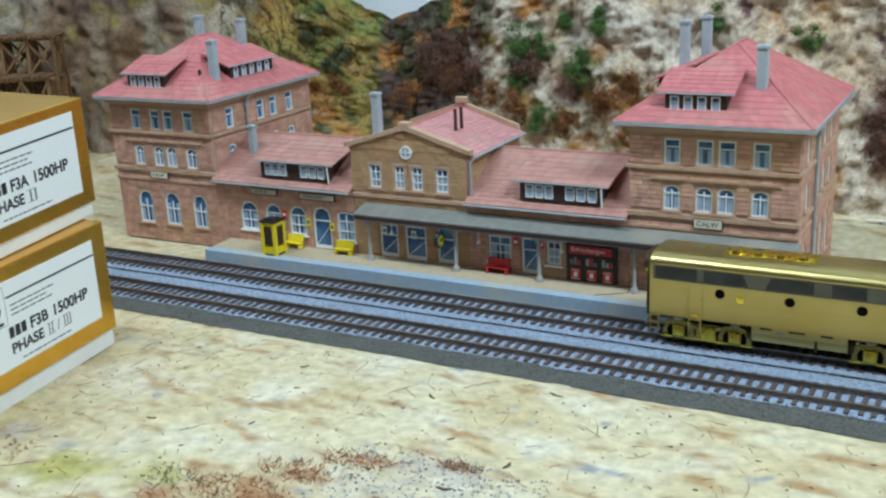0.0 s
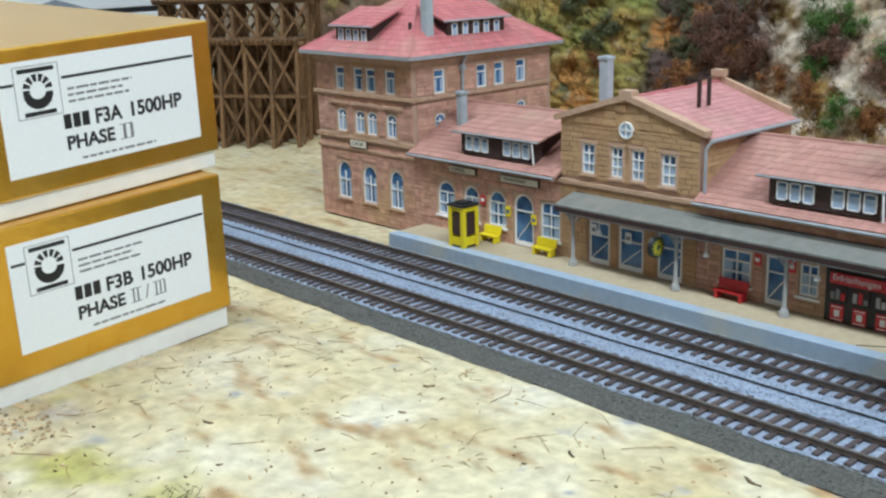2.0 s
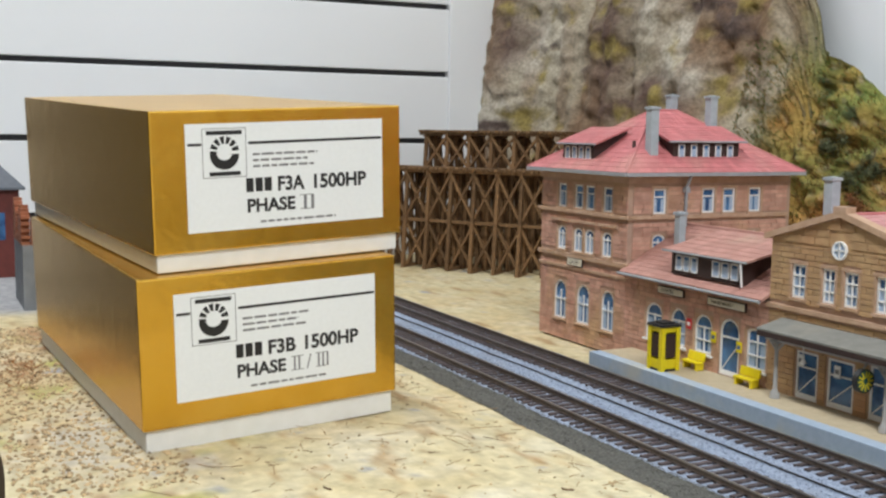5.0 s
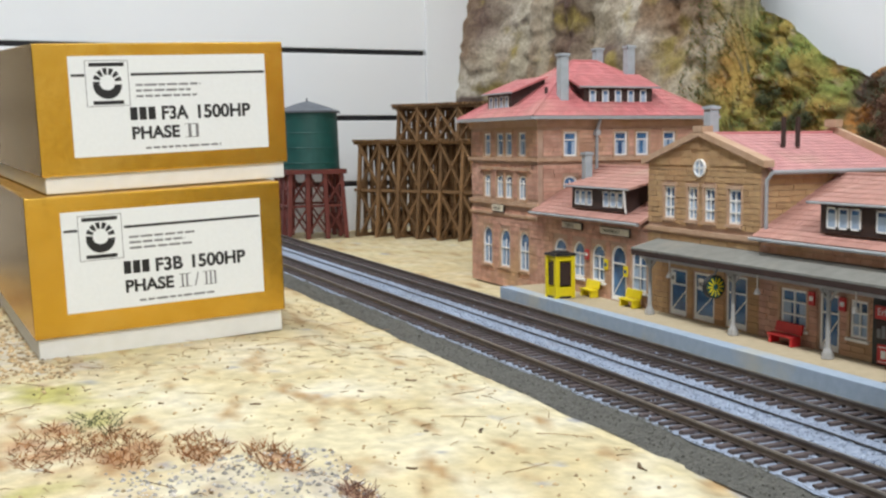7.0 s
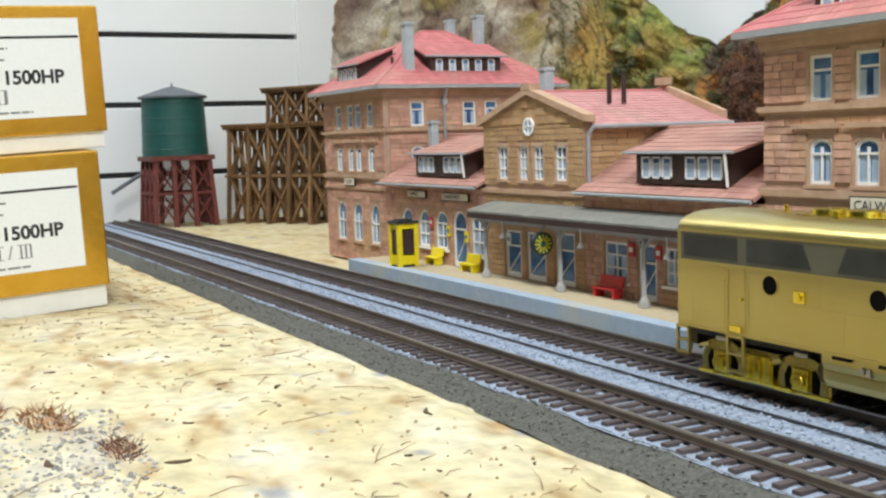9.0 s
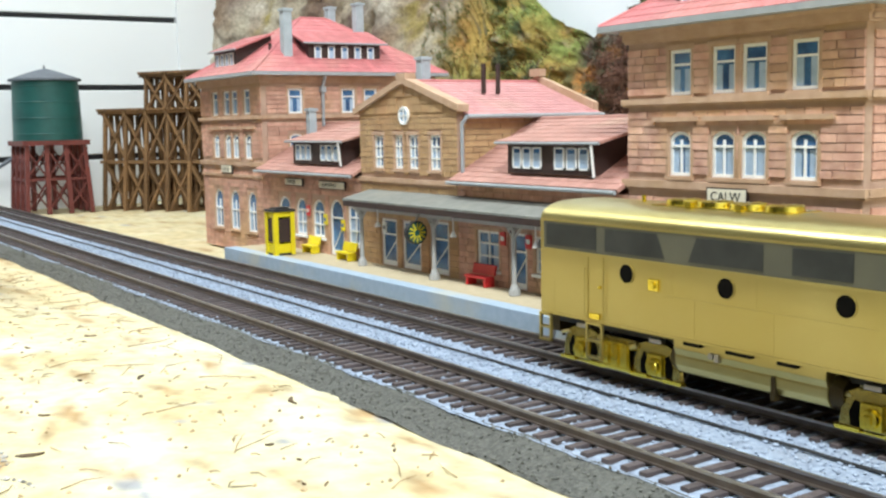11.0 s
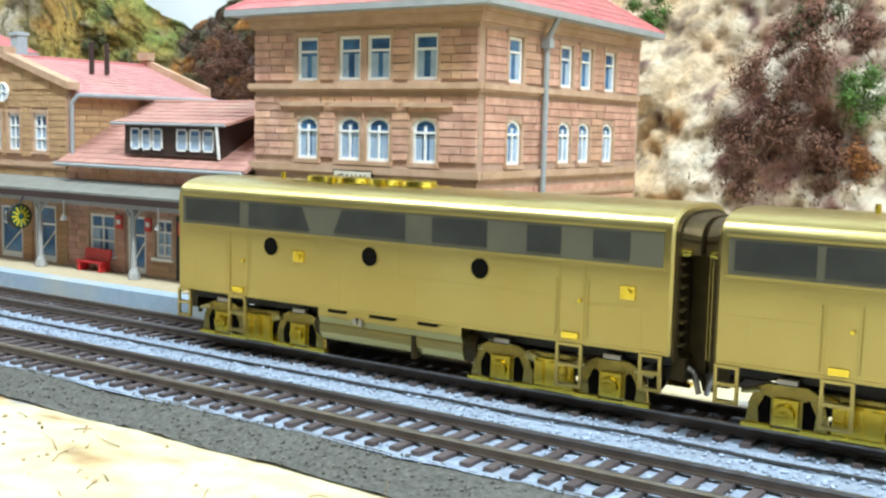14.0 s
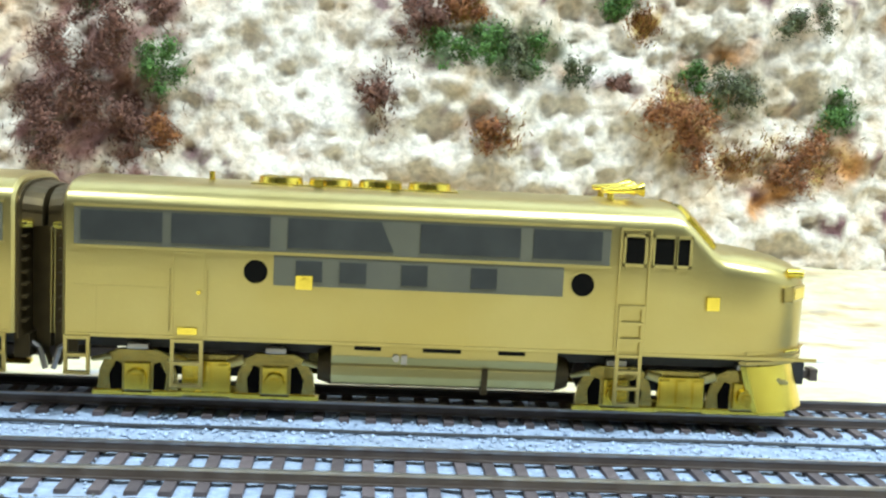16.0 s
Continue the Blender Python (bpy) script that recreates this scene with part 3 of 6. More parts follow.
def bush(name, x, z, size, mat, label, out=8):
    """A clump of many small leaf faces on the hillside."""
    b = (z + 6) / (skyline(x) + 6)
    base = Vector(hill_place(x, b)) - Vector((0, out * 0.4, 0))
    sh = Shape()
    lobes = [Vector((rng.gauss(0, 0.42), rng.gauss(-0.25, 0.25), rng.gauss(0, 0.42))) * size for _ in range(7)]
    size = size * 1.25
    for _ in range(int(500 + size * 110)):
        lo = rng.choice(lobes)
        d = Vector((rng.gauss(0, 1), rng.gauss(0, 1), rng.gauss(0, 1))).normalized()
        c = base + lo + d * size * min(0.6, abs(rng.gauss(0.22, 0.17)))
        u = d.cross(Vector((rng.random(), rng.random(), rng.random()))).normalized()
        v = d.cross(u) + d * rng.uniform(-0.6, 0.6)
        s = rng.uniform(0.35, 0.95)
        sh.add([c - u * s, c + v * s * 0.7, c + u * s, c - v * s * 0.7], [(0, 1, 2, 3)])
    if mat.startswith("scrub"):
        for _ in range(60):
            c = base + rng.choice(lobes) + Vector((rng.gauss(0, 0.3), rng.gauss(-0.1, 0.2), rng.gauss(0, 0.3))) * size
            d = Vector((rng.gauss(0, 1), rng.gauss(0, 0.4), rng.gauss(0.2, 0.7))).normalized() * size * rng.uniform(0.2, 0.55)
            sh.tube(c - d * 0.5, c + d * 0.5, 0.22, 0.1, n=4)
    for _ in range(4):
        lo = rng.choice(lobes)
        sh.tube(base + Vector((0, 3, -size * 0.3)), base + lo, 0.35, 0.15, n=5)
    me = bpy.data.meshes.new(name)
    me.from_pydata([(v * MM)[:] for v in map(Vector, sh.v)], [], sh.f)
    me.materials.append(M[mat])
    return tagged(new(name, me), label, "bush", "bushes on the hillside")


def hill_grass(x0, x1, z0, z1, count, mat, label, near=()):
    """Short flocked blades standing out from the slope, all over a stretch of it or in patches."""
    sh = Shape()
    while len(sh.f) < count:
        if near:
            cx, cz, rx, rz = rng.choice(near)
            x, z = rng.gauss(cx, rx * 0.6), rng.gauss(cz, rz * 0.6)
        else:
            x, z = rng.uniform(x0, x1), rng.uniform(z0, z1)
        b = (z + 6) / (skyline(x) + 6)
        if not 0.02 < b < 0.99 or fractal(x, z, 61, 0.05, 3) < rng.uniform(-0.5, 0.25):
            continue
        c = Vector(hill_place(x, b))
        d = Vector((rng.gauss(0, 0.5), -rng.uniform(0.3, 1.0), rng.uniform(0.2, 1.1))).normalized() * rng.uniform(1.6, 4.2)
        w = Vector((rng.uniform(0.25, 0.5), 0, rng.uniform(-0.2, 0.2)))
        sh.add([c - w, c + w, c + d + w * 0.3, c + d - w * 0.3], [(0, 1, 2, 3)])
    me = bpy.data.meshes.new("hill_grass")
    me.from_pydata([(Vector(v) * MM)[:] for v in sh.v], [], sh.f)
    me.materials.append(M[mat])
    return tagged(new("hill_grass", me), label, "grass", kind="stuff")


hill_grass(-535, -385, 70, 215, 3200, "leaf", "green flock grass on the hillside")
hill_grass(-535, -385, 60, 200, 3600, "straw", "golden dry flock grass on the hillside")
hill_grass(-480, -375, 50, 150, 2600, "scrub", "rusty flock grass low on the hillside")
hill_grass(-375, -245, 60, 170, 2600, "scrub_dark", "dark reddish brush on the shaded slope")
hill_grass(-375, -245, 60, 170, 900, "leaf_dull", "dull olive flock on the shaded slope")
hill_grass(0, 0, 0, 0, 3600, "scrub", "orange dry grass tufts between the rocks", ORANGE_GRASS)
hill_grass(0, 0, 0, 0, 2200, "straw", "straw-coloured dry grass between the rocks", ORANGE_GRASS)
hill_grass(0, 0, 0, 0, 3600, "scrub_dark", "dark reddish brush between the rocks", SCRUB_AND_SHADE)
hill_grass(0, 0, 0, 0, 1500, "leaf", "green flock patches between the rocks", MOSS)

GREENS = ((-206, 128, 19), (-186, 117, 15), (-165, 144, 10), (-127, 140, 12), (-142, 106, 19), (-202, 92, 13), (-177, 66, 15), (-128, 152, 8), (-30, 142, 14), (40, 134, 11), (152, 88, 12), (300, 104, 11), (318, 112, 13), (340, 104, 11), (500, 84, 12), (422, 96, 9), (380, 130, 11))
DULL = ((-415, 100, 10), (-440, 130, 14), (-330, 100, 14), (440, 90, 17), (126, 128, 13), (-205, 108, 12), (326, 100, 12), (362, 96, 9), (470, 124, 12), (-400, 112, 12))
RUSTY = ((-117, 82, 16), (-95, 66, 16), (-100, 96, 12), (-160, 60, 12), (-205, 76, 12), (-232, 80, 11), (-70, 84, 14), (413, 78, 18), (420, 62, 14), (475, 58, 15), (318, 66, 8), (156, 58, 11), (-400, 84, 12), (-320, 80, 12), (302, 124, 9))
# dry scrub clumps; the one at (-148, 92) doubles as shadow beneath a bush
DARK = ((104, 50, 14), (120, 70, 17), (140, 60, 15), (108, 96, 15), (134, 104, 15), (150, 120, 13), (122, 124, 12), (96, 74, 11), (-300, 112, 18), (-275, 120, 16), (-262, 96, 18), (-288, 92, 18), (-148, 92, 12), (-194, 104, 12), (260, 80, 8), (282, 122, 12), (384, 92, 7))
for x, z, s, mt in [(*q, "leaf") for q in GREENS] + [(*q, "leaf_dull") for q in DULL] + [(*q, "scrub") for q in RUSTY] + [(*q, "scrub_dark") for q in DARK]:
    bush("bush", x, z, s, mt, {"leaf": "bright green leafy bush on the cliff", "leaf_dull": "dull olive bush on the hillside", "scrub": "rusty orange dry scrub clump", "scrub_dark": "dark reddish dry scrub clump"}[mt])


# ---- the station ----
def front(yf, x0=0.0):
    return lambda u, d, z: (x0 + u, yf - d, z)


def side(xs_, sign):
    return lambda u, d, z: (xs_ + sign * d, u, z)


def arch(o, n=8):
    """Outline of an opening (u0, u1, z0, z1, rise)."""
    u0, u1, z0, z1, rise = o
    if rise <= 0:
        return [(u0, z0), (u1, z0), (u1, z1), (u0, z1)]
    c, h = (u0 + u1) / 2, (u1 - u0) / 2
    top = [(c + h * math.cos(math.pi * i / n), z1 - rise + rise * math.sin(math.pi * i / n)) for i in range(n + 1)]
    return [(u0, z0), (u1, z0)] + top


def free_spans(u0, u1, holes):
    spans, cur = [], u0
    for a, b in sorted(holes):
        if a > cur:
            spans.append((cur, min(a, u1)))
        cur = max(cur, b)
    if cur < u1:
        spans.append((cur, u1))
    return [(a, b) for a, b in spans if b - a > 0.6]


def masonry(parent, m, u0, u1, z0, z1, holes, stone="sandstone_join", singly=False, course=2.85, block=(5, 9.5), skip=()):
    """Wall with openings through it, laid in courses of single stones. holes: (u0, u1, z0, z1, rise)."""
    us = sorted({u0, u1, *[h[0] for h in holes], *[h[1] for h in holes]})
    vs = sorted({z0, z1, *[h[2] for h in holes], *[h[3] for h in holes]})
    core = Shape()
    for a, b in zip(us, us[1:]):
        for c, d in zip(vs, vs[1:]):
            if not any(h[0] <= a and b <= h[1] and h[2] <= c and d <= h[3] for h in holes):
                core.box(a, b, -3.5, 0, c, d, m)
    part("wall", core, "mortar", parent, "mortar-coloured wall core", weld=True)
    rest, first = Shape(), {}
    z, row = z0, 0
    while z < z1 - 1:
        top = min(z + course, z1)
        if not any(s0 < top and z < s1 for s0, s1 in skip):
            open_ = [(h[0] - 1.0, h[1] + 1.0) for h in holes if h[2] - 1.0 < top - 0.3 and z + 0.3 < h[3] + 0.6]
            for a, b in free_spans(u0, u1, open_):
                n = max(1, round((b - a) / rng.uniform(*block)))
                cuts = [a + (b - a) * (i + (rng.uniform(-0.18, 0.18) + (0.25 if row % 2 else -0.25) if 0 < i < n else 0)) / n for i in range(n + 1)]
                for p, q in zip(cuts, cuts[1:]):
                    sh = Shape() if singly else rest
                    g_ = 0.18
                    sh.box(p + g_, q - g_, -0.2, (0.6 if singly else 0.4) + rng.uniform(0, 0.32), z + g_, top - g_, m)
                    if singly:
                        part("stone", sh, "sandstone", parent)
        z, row = top, row + 1
    if rest.v:
        tagged(part("stonework", rest, stone, parent), kind="stuff")
    for h in holes:
        if h[4] > 0:
            pts = arch(h)[2:]
            sp = Shape()
            half = len(pts) // 2
            sp.prism([(h[1], h[3])] + pts[:half + 1] + [((h[0] + h[1]) / 2, h[3])], -3.4, 0.3, m)
            sp.prism([((h[0] + h[1]) / 2, h[3])] + pts[half:] + [(h[0], h[3])], -3.4, 0.3, m)
            part("arch_stone", sp, "trim", parent)


def window(parent, m, o, bars=(1, 1), sill=True, lit=True, trim="trim", surround=True, frame_w=1.15, depth=-1.1):
    """White framed window in an opening o; bars: upright and cross bars."""
    u0, u1, z0, z1, rise = o
    outer = arch(o)
    cu, cz = (u0 + u1) / 2, (z0 + z1) / 2
    inner = [(cu + (u - cu) * (1 - 2 * frame_w / (u1 - u0)), cz + (z - cz) * (1 - 2 * frame_w / (z1 - z0))) for u, z in outer]
    sh = Shape()
    n = len(outer)
    d0, d1 = depth, depth + 0.8
    p = [m(u, d1, z) for u, z in outer] + [m(u, d1, z) for u, z in inner] + [m(u, d0, z) for u, z in outer] + [m(u, d0, z) for u, z in inner]
    f = []
    for i in range(n):
        j = (i + 1) % n
        f += [(i, j, n + j, n + i), (n + i, n + j, 3 * n + j, 3 * n + i), (2 * n + i, 2 * n + j, j, i)]
    sh.add(p, f)
    for i in range(bars[0]):
        u = u0 + (u1 - u0) * (i + 1) / (bars[0] + 1)
        sh.box(u - 0.38, u + 0.38, d0, d1 + 0.1, z0 + 0.4, (z1 - rise * 0.9) - 0.3, m)
    cross = [z0 + (z1 - z0) * (i + 1) / (bars[1] + 1) for i in range(bars[1])] if bars[1] != 9 else [z1 - max(rise, (z1 - z0) * 0.33)]
    for zc in cross:
        sh.box(u0 + 0.3, u1 - 0.3, d0, d1 + 0.12, zc - 0.42, zc + 0.42, m)
    w = part("window", sh, "frame", parent, "white painted window frame")
    part("pane", Shape().prism(outer, d0 - 0.5, d0 + 0.15, m), "pane", w, "blue tinted window pane")
    if lit:
        cw = (u1 - u0) * rng.uniform(0.2, 0.32)
        hgt = z0 + (z1 - z0) * rng.uniform(0.55, 0.68)
        for a in (u0 + frame_w, u1 - frame_w - cw):
            part("curtain", Shape().box(a, a + cw, d0 + 0.15, d0 + 0.3, z0 + frame_w, hgt, m), "curtain", w, "pale curtain behind the pane")
    if surround:
        sr = Shape()
        sr.box(u0 - 1.5, u0 - 0.1, -0.3, 0.75, z0 - 0.2, z1 - rise * 0.5, m)
        sr.box(u1 + 0.1, u1 + 1.5, -0.3, 0.75, z0 - 0.2, z1 - rise * 0.5, m)
        if rise <= 0:
            sr.box(u0 - 1.8, u1 + 1.8, -0.3, 0.9, z1 + 0.1, z1 + 1.9, m)
        part("window_surround", sr, trim, w, "carved stone window surround")
    if sill:
        part("sill", Shape().box(u0 - 1.4, u1 + 1.4, -0.4, 1.7, z0 - 1.5, z0 - 0.25, m), trim if sill is True else sill, w)
    return w


def door(parent, m, o, glazed=True):
    u0, u1, z0, z1, rise = o
    w = window(parent, m, o, bars=(0, 9), sill=False, lit=False, surround=False, frame_w=1.1)
    w.name = "door"
    w["label"] = "white framed glazed door with a diagonal brace"
    sh = Shape()
    sh.box(u0 + 1, u1 - 1, -1.6, -0.6, z0 + 0.3, z0 + 2.6, m)
    a, b = m(u0 + 1.2, -0.8, z0 + 2.4), m(u1 - 1.6, -0.8, z0 + (z1 - z0) * 0.55)
    sh.beam(a, b, 0.5)
    part("brace", sh, "frame", w)
    return w


def roof_pane(parent, corners, mat, rows=12, thick=1.4, name="roof", cols=22):
    """A roof face as overlapping rows of tiles. corners: eave left, eave right, ridge right, ridge left."""
    a, b, c, d = map(Vector, corners)
    nrm = (b - a).cross(d - a).normalized()
    if nrm.z < 0:
        nrm = -nrm
    base = Shape()
    quad = [a, b, c, d] if (c - d).length > 0.5 else [a, b, c]
    k_ = len(quad)
    base.add([p - nrm * thick for p in quad] + quad, [tuple(range(k_))[::-1], tuple(range(k_, 2 * k_))] + [(i, (i + 1) % k_, k_ + (i + 1) % k_, k_ + i) for i in range(k_)])
    r = part(name, base, mat, parent)
    sh = Shape()
    for i in range(rows):
        t0, t1 = i / rows, (i + 1) / rows
        l0, r0 = a.lerp(d, t0), b.lerp(c, t0)
        l1, r1 = a.lerp(d, t1), b.lerp(c, t1)
        n = max(1, round(cols * (r0 - l0).length / max((b - a).length, 1)))
        for j in range(n):
            p0, p1 = l0.lerp(r0, j / n), l0.lerp(r0, (j + 1) / n - 0.06 / n)
            q0, q1 = l1.lerp(r1, j / n), l1.lerp(r1, (j + 1) / n - 0.06 / n)
            up0, up1 = nrm * (0.22 + rng.uniform(0, 0.05)), nrm * 0.05
            sh.add([p0, p1, q1, q0, p0 + up0, p1 + up0, q1 + up1, q0 + up1], [(4, 5, 6, 7), (0, 1, 5, 4), (1, 2, 6, 5), (3, 0, 4, 7)])
    tagged(part("roof_tiles", sh, mat, r), kind="stuff")
    return r


def chimney(parent, x, y, z0, z1, w=6):
    c = part("chimney", Shape().box(x - w / 2, x + w / 2, y - w / 2, y + w / 2, z0, z1 - 2), "chimney", parent, "grey rendered chimney", bevel=0.3)
    part("chimney_cap", Shape().box(x - w / 2 - 0.7, x + w / 2 + 0.7, y - w / 2 - 0.7, y + w / 2 + 0.7, z1 - 2, z1 - 0.4).box(x - w / 2 + 1, x + w / 2 - 1, y - w / 2 + 1, y + w / 2 - 1, z1 - 0.4, z1), "chimney", c)
    return c


def dormer(parent, m, u0, u1, d, z0, z1, back, groups, top_rise=9, over=5, mat="roof"):
    """Shed dormer: dark boarded box with small white windows and a sloping roof. d: depth of its face; back: how far it runs in."""
    box = Shape()
    box.prism([(0, 0), (0, 0), (0, 0)], 0, 0, lambda u, q, z: m(u0, d, z0)) if False else None
    face = [m(u0, d, z0), m(u1, d, z0), m(u1, d, z1), m(u0, d, z1), m(u0, d - back, z1 + top_rise), m(u1, d - back, z1 + top_rise), m(u0, d - back, z0), m(u1, d - back, z0)]
    box.add(face, [(0, 1, 2, 3), (0, 3, 4, 6), (1, 7, 5, 2), (3, 2, 5, 4), (6, 4, 5, 7), (0, 6, 7, 1)])
    b = part("dormer", box, "brown", parent, "dark brown boarded dormer")
    for a, c in groups:
        w = Shape()
        hole = (a, c, z0 + (z1 - z0) * 0.16, z1 - (z1 - z0) * 0.13)
        fw = 0.75
        dd = d + 0.55
        w.box(hole[0], hole[1], d, dd, hole[2], hole[2] + fw, m).box(hole[0], hole[1], d, dd, hole[3] - fw, hole[3], m)
        w.box(hole[0], hole[0] + fw, d, dd, hole[2], hole[3], m).box(hole[1] - fw, hole[1], d, dd, hole[2], hole[3], m)
        fr = part("dormer_window", w, "frame", b, "small white dormer window")
        part("dormer_pane", Shape().box(hole[0] + 0.5, hole[1] - 0.5, d - 0.1, d + 0.2, hole[2] + 0.5, hole[3] - 0.5, m), "pane", fr)
        # added pale sheet, no curtain: lightens the pane against the roof's shade
        part("dormer_curtain", Shape().box(hole[0] + 0.6, hole[1] - 0.6, d + 0.15, d + 0.3, hole[2] + 0.6, hole[2] + (hole[3] - hole[2]) * 0.72, m), "curtain", fr)
    roof_pane(parent, (m(u0 - over, d + 2.2, z1 + 1.2 - top_rise * 2.2 / back), m(u1 + over, d + 2.2, z1 + 1.2 - top_rise * 2.2 / back), m(u1 + over, d - back, z1 + 1.2 + top_rise), m(u0 - over, d - back, z1 + 1.2 + top_rise)), mat, rows=6, thick=1.0, name="dormer_roof", cols=16)
    g0, g1 = m(u0 - over, d + 2.6, z1 + 0.5 - top_rise * 2.2 / back), m(u1 + over, d + 2.6, z1 + 0.5 - top_rise * 2.2 / back)
    part("dormer_gutter", Shape().tube(g0, g1, 0.6, n=8), "gutter", parent)
    return b


def ledge(parent, u0, u1, z0, z1, out, *maps):
    """String course round the visible faces: maps with their own ranges."""
    for m, a, b in maps:
        sh = Shape()
        sh.box(a, b, -0.5, out, z0 + 0.9, z1, m)
        sh.box(a + 0.4, b - 0.4, -0.5, out * 0.6, z0, z0 + 0.9, m)
        part("string_course", sh, "trim", parent, "projecting stone string course")


YF = 55.0
UPPER = ((0, 10.4), (20, 30.4), (33.2, 43.8), (53.5, 64))


def head_house(x0, label, mirror, singly):
    """Three-storey end building of the station, x0: its left edge."""
    b = thing("station_house", x0, YF, -6, label, "building", "parts of the model station")
    w, deep = 102.0, 130.0
    fm = lambda u, d, z: (u, -d, z + 6)
    rm = lambda u, d, z: (w + d, u, z + 6)
    lm = lambda u, d, z: (-d, u, z + 6)
    win = [(21.5 + a, 21.5 + c, z0, z1, r) for a, c in UPPER for z0, z1, r in ((85, 101, 0), (56, 72, 3))]
    if singly:
        low = [(18.5, 32.5, 9, 27.5, 0), (47.5, 61.5, 9, 27.5, 0), (74.5, 88.5, 9, 27.5, 0)]
    else:
        low = [(19, 34, 8, 34.5, 7.5), (47, 62, 8, 34.5, 7.5), (76, 90, 8, 34.5, 7.5)]
    skip = ((51, 54.2), (81, 84), (104.5, 108))
    masonry(b, fm, 0, w, -6, 110, win + low, singly=singly, skip=skip)
    sidew = [(19 + dv, 29 + dv, z0, z1, r) for dv in (0, 39, 56, 78) for z0, z1, r in ((85, 101, 0), (56, 72, 3), (9, 34.5, 5.5))]
    masonry(b, rm, 3.6, deep, -6, 110, sidew, skip=skip, block=(8, 14))
    masonry(b, lm, 3.6, deep, -6, 110, [], skip=skip, block=(8, 14), course=6)
    part("rear_wall", Shape().box(0, w, deep, deep + 3, 0, 116), "mortar", b)
    for o in win:
        window(b, fm, o, bars=(1 if o[4] else 0, 9))
    for o in low:
        window(b, fm, o, bars=(1, 1), sill="frame" if singly else True)
    for o in sidew:
        window(b, rm, o, bars=(1 if o[4] else 0, 9))
    for z0, z1, out in ((50.5, 54.0, 2.0), (43, 45.5, 1.4), (81, 84, 2.2), (104.5, 107, 1.8), (107, 110, 2.6)):
        ledge(b, 0, w, z0, z1, out, (fm, -out, w + out), (rm, 0, deep), (lm, 0, deep))
    for a, c in ((14, 36), (38.5, 69), (71.5, 92)):
        part("window_hood", Shape().box(a, c, -0.2, 1.7, 75.5, 77.2, fm), "trim", b)
    # hip roof
    e = 8.0
    za, zr = 117.5, 157.5
    p = [(-e, -e, za), (w + e, -e, za), (w + e, deep + e, za), (-e, deep + e, za)]
    r0, r1 = (w / 2, w / 2 + 4, zr), (w / 2, deep - w / 2 - 4, zr)
    roof_pane(b, (p[0], p[1], r0, r0), "roof", rows=14, cols=26)
    roof_pane(b, (p[1], p[2], r1, r0), "roof", rows=14, cols=32)
    roof_pane(b, (p[2], p[3], r1, r1), "roof", rows=8, cols=14)
    roof_pane(b, (p[3], p[0], r0, r1), "roof", rows=14, cols=32)
    gs = Shape()
    for s, t in zip(p, p[1:] + p[:1]):
        gs.beam((s[0], s[1], s[2] - 1.2), (t[0], t[1], t[2] - 1.2), 2.2, 2.2)
    part("gutter", gs, "gutter", b, "grey eaves gutter")
    part("soffit", Shape().box(-e + 1, w + e - 1, -e + 1, deep + e - 1, za - 2.2, za - 1.2), "gutter", b)
    rdg = Shape().tube(r0, r1, 1.0, n=8)
    for q, r in ((p[0], r0), (p[1], r0), (p[2], r1), (p[3], r1)):
        rdg.tube(q, r, 0.9, n=8)
    part("ridge_tiles", rdg, "roof", b)
    # downpipe on the right face
    dp = Shape().tube((w + 2.4, 43, 6), (w + 2.4, 43, za - 10), 1.1, n=10).tube((w + 2.4, 43, za - 10), (w + e - 1, 43, za - 2), 1.1, n=10)
    part("downpipe", dp, "gutter", b, "grey downpipe")
    part("pipe_head", Shape().box(w + 0.8, w + 4.4, 41.2, 44.8, za - 13, za - 9.5, taper=0.2), "gutter", b)
    # dormers: front, and one on the side
    dormer(b, fm, 21, 58, -3, 113, 128.5, 26, [(24 + i * 8.3, 29.4 + i * 8.3) for i in range(4)], top_rise=10)
    if mirror:
        dormer(b, lm, 38, 92, -6, 116, 131, 24, [(42 + i * 10, 47 + i * 10) for i in range(5)], top_rise=9)
        for cx, cy, c0, c1 in ((74, 22, 126, 161), (8, 88, 122, 168), (20, 98, 130, 170)):
            chimney(b, cx, cy, c0, c1)
    else:
        dormer(b, rm, 38, 92, -6, 116, 131, 24, [(42 + i * 10, 47 + i * 10) for i in range(5)], top_rise=9)
        for cx, cy, c0, c1 in ((92, 24, 124, 159), (67, 92, 135, 168), (20, 95, 130, 170)):
            chimney(b, cx, cy, c0, c1)
        part("vent_pipe", Shape().tube((84, 16, 124), (84, 16, 137), 1.1, n=8), "brown", b)
    return b


house_l = head_house(-457.0, "three-storey sandstone model station house with red hipped roof", False, False)
house_r = head_house(-21.0, "three-storey red sandstone model station house beside the track, blue panes", True, True)


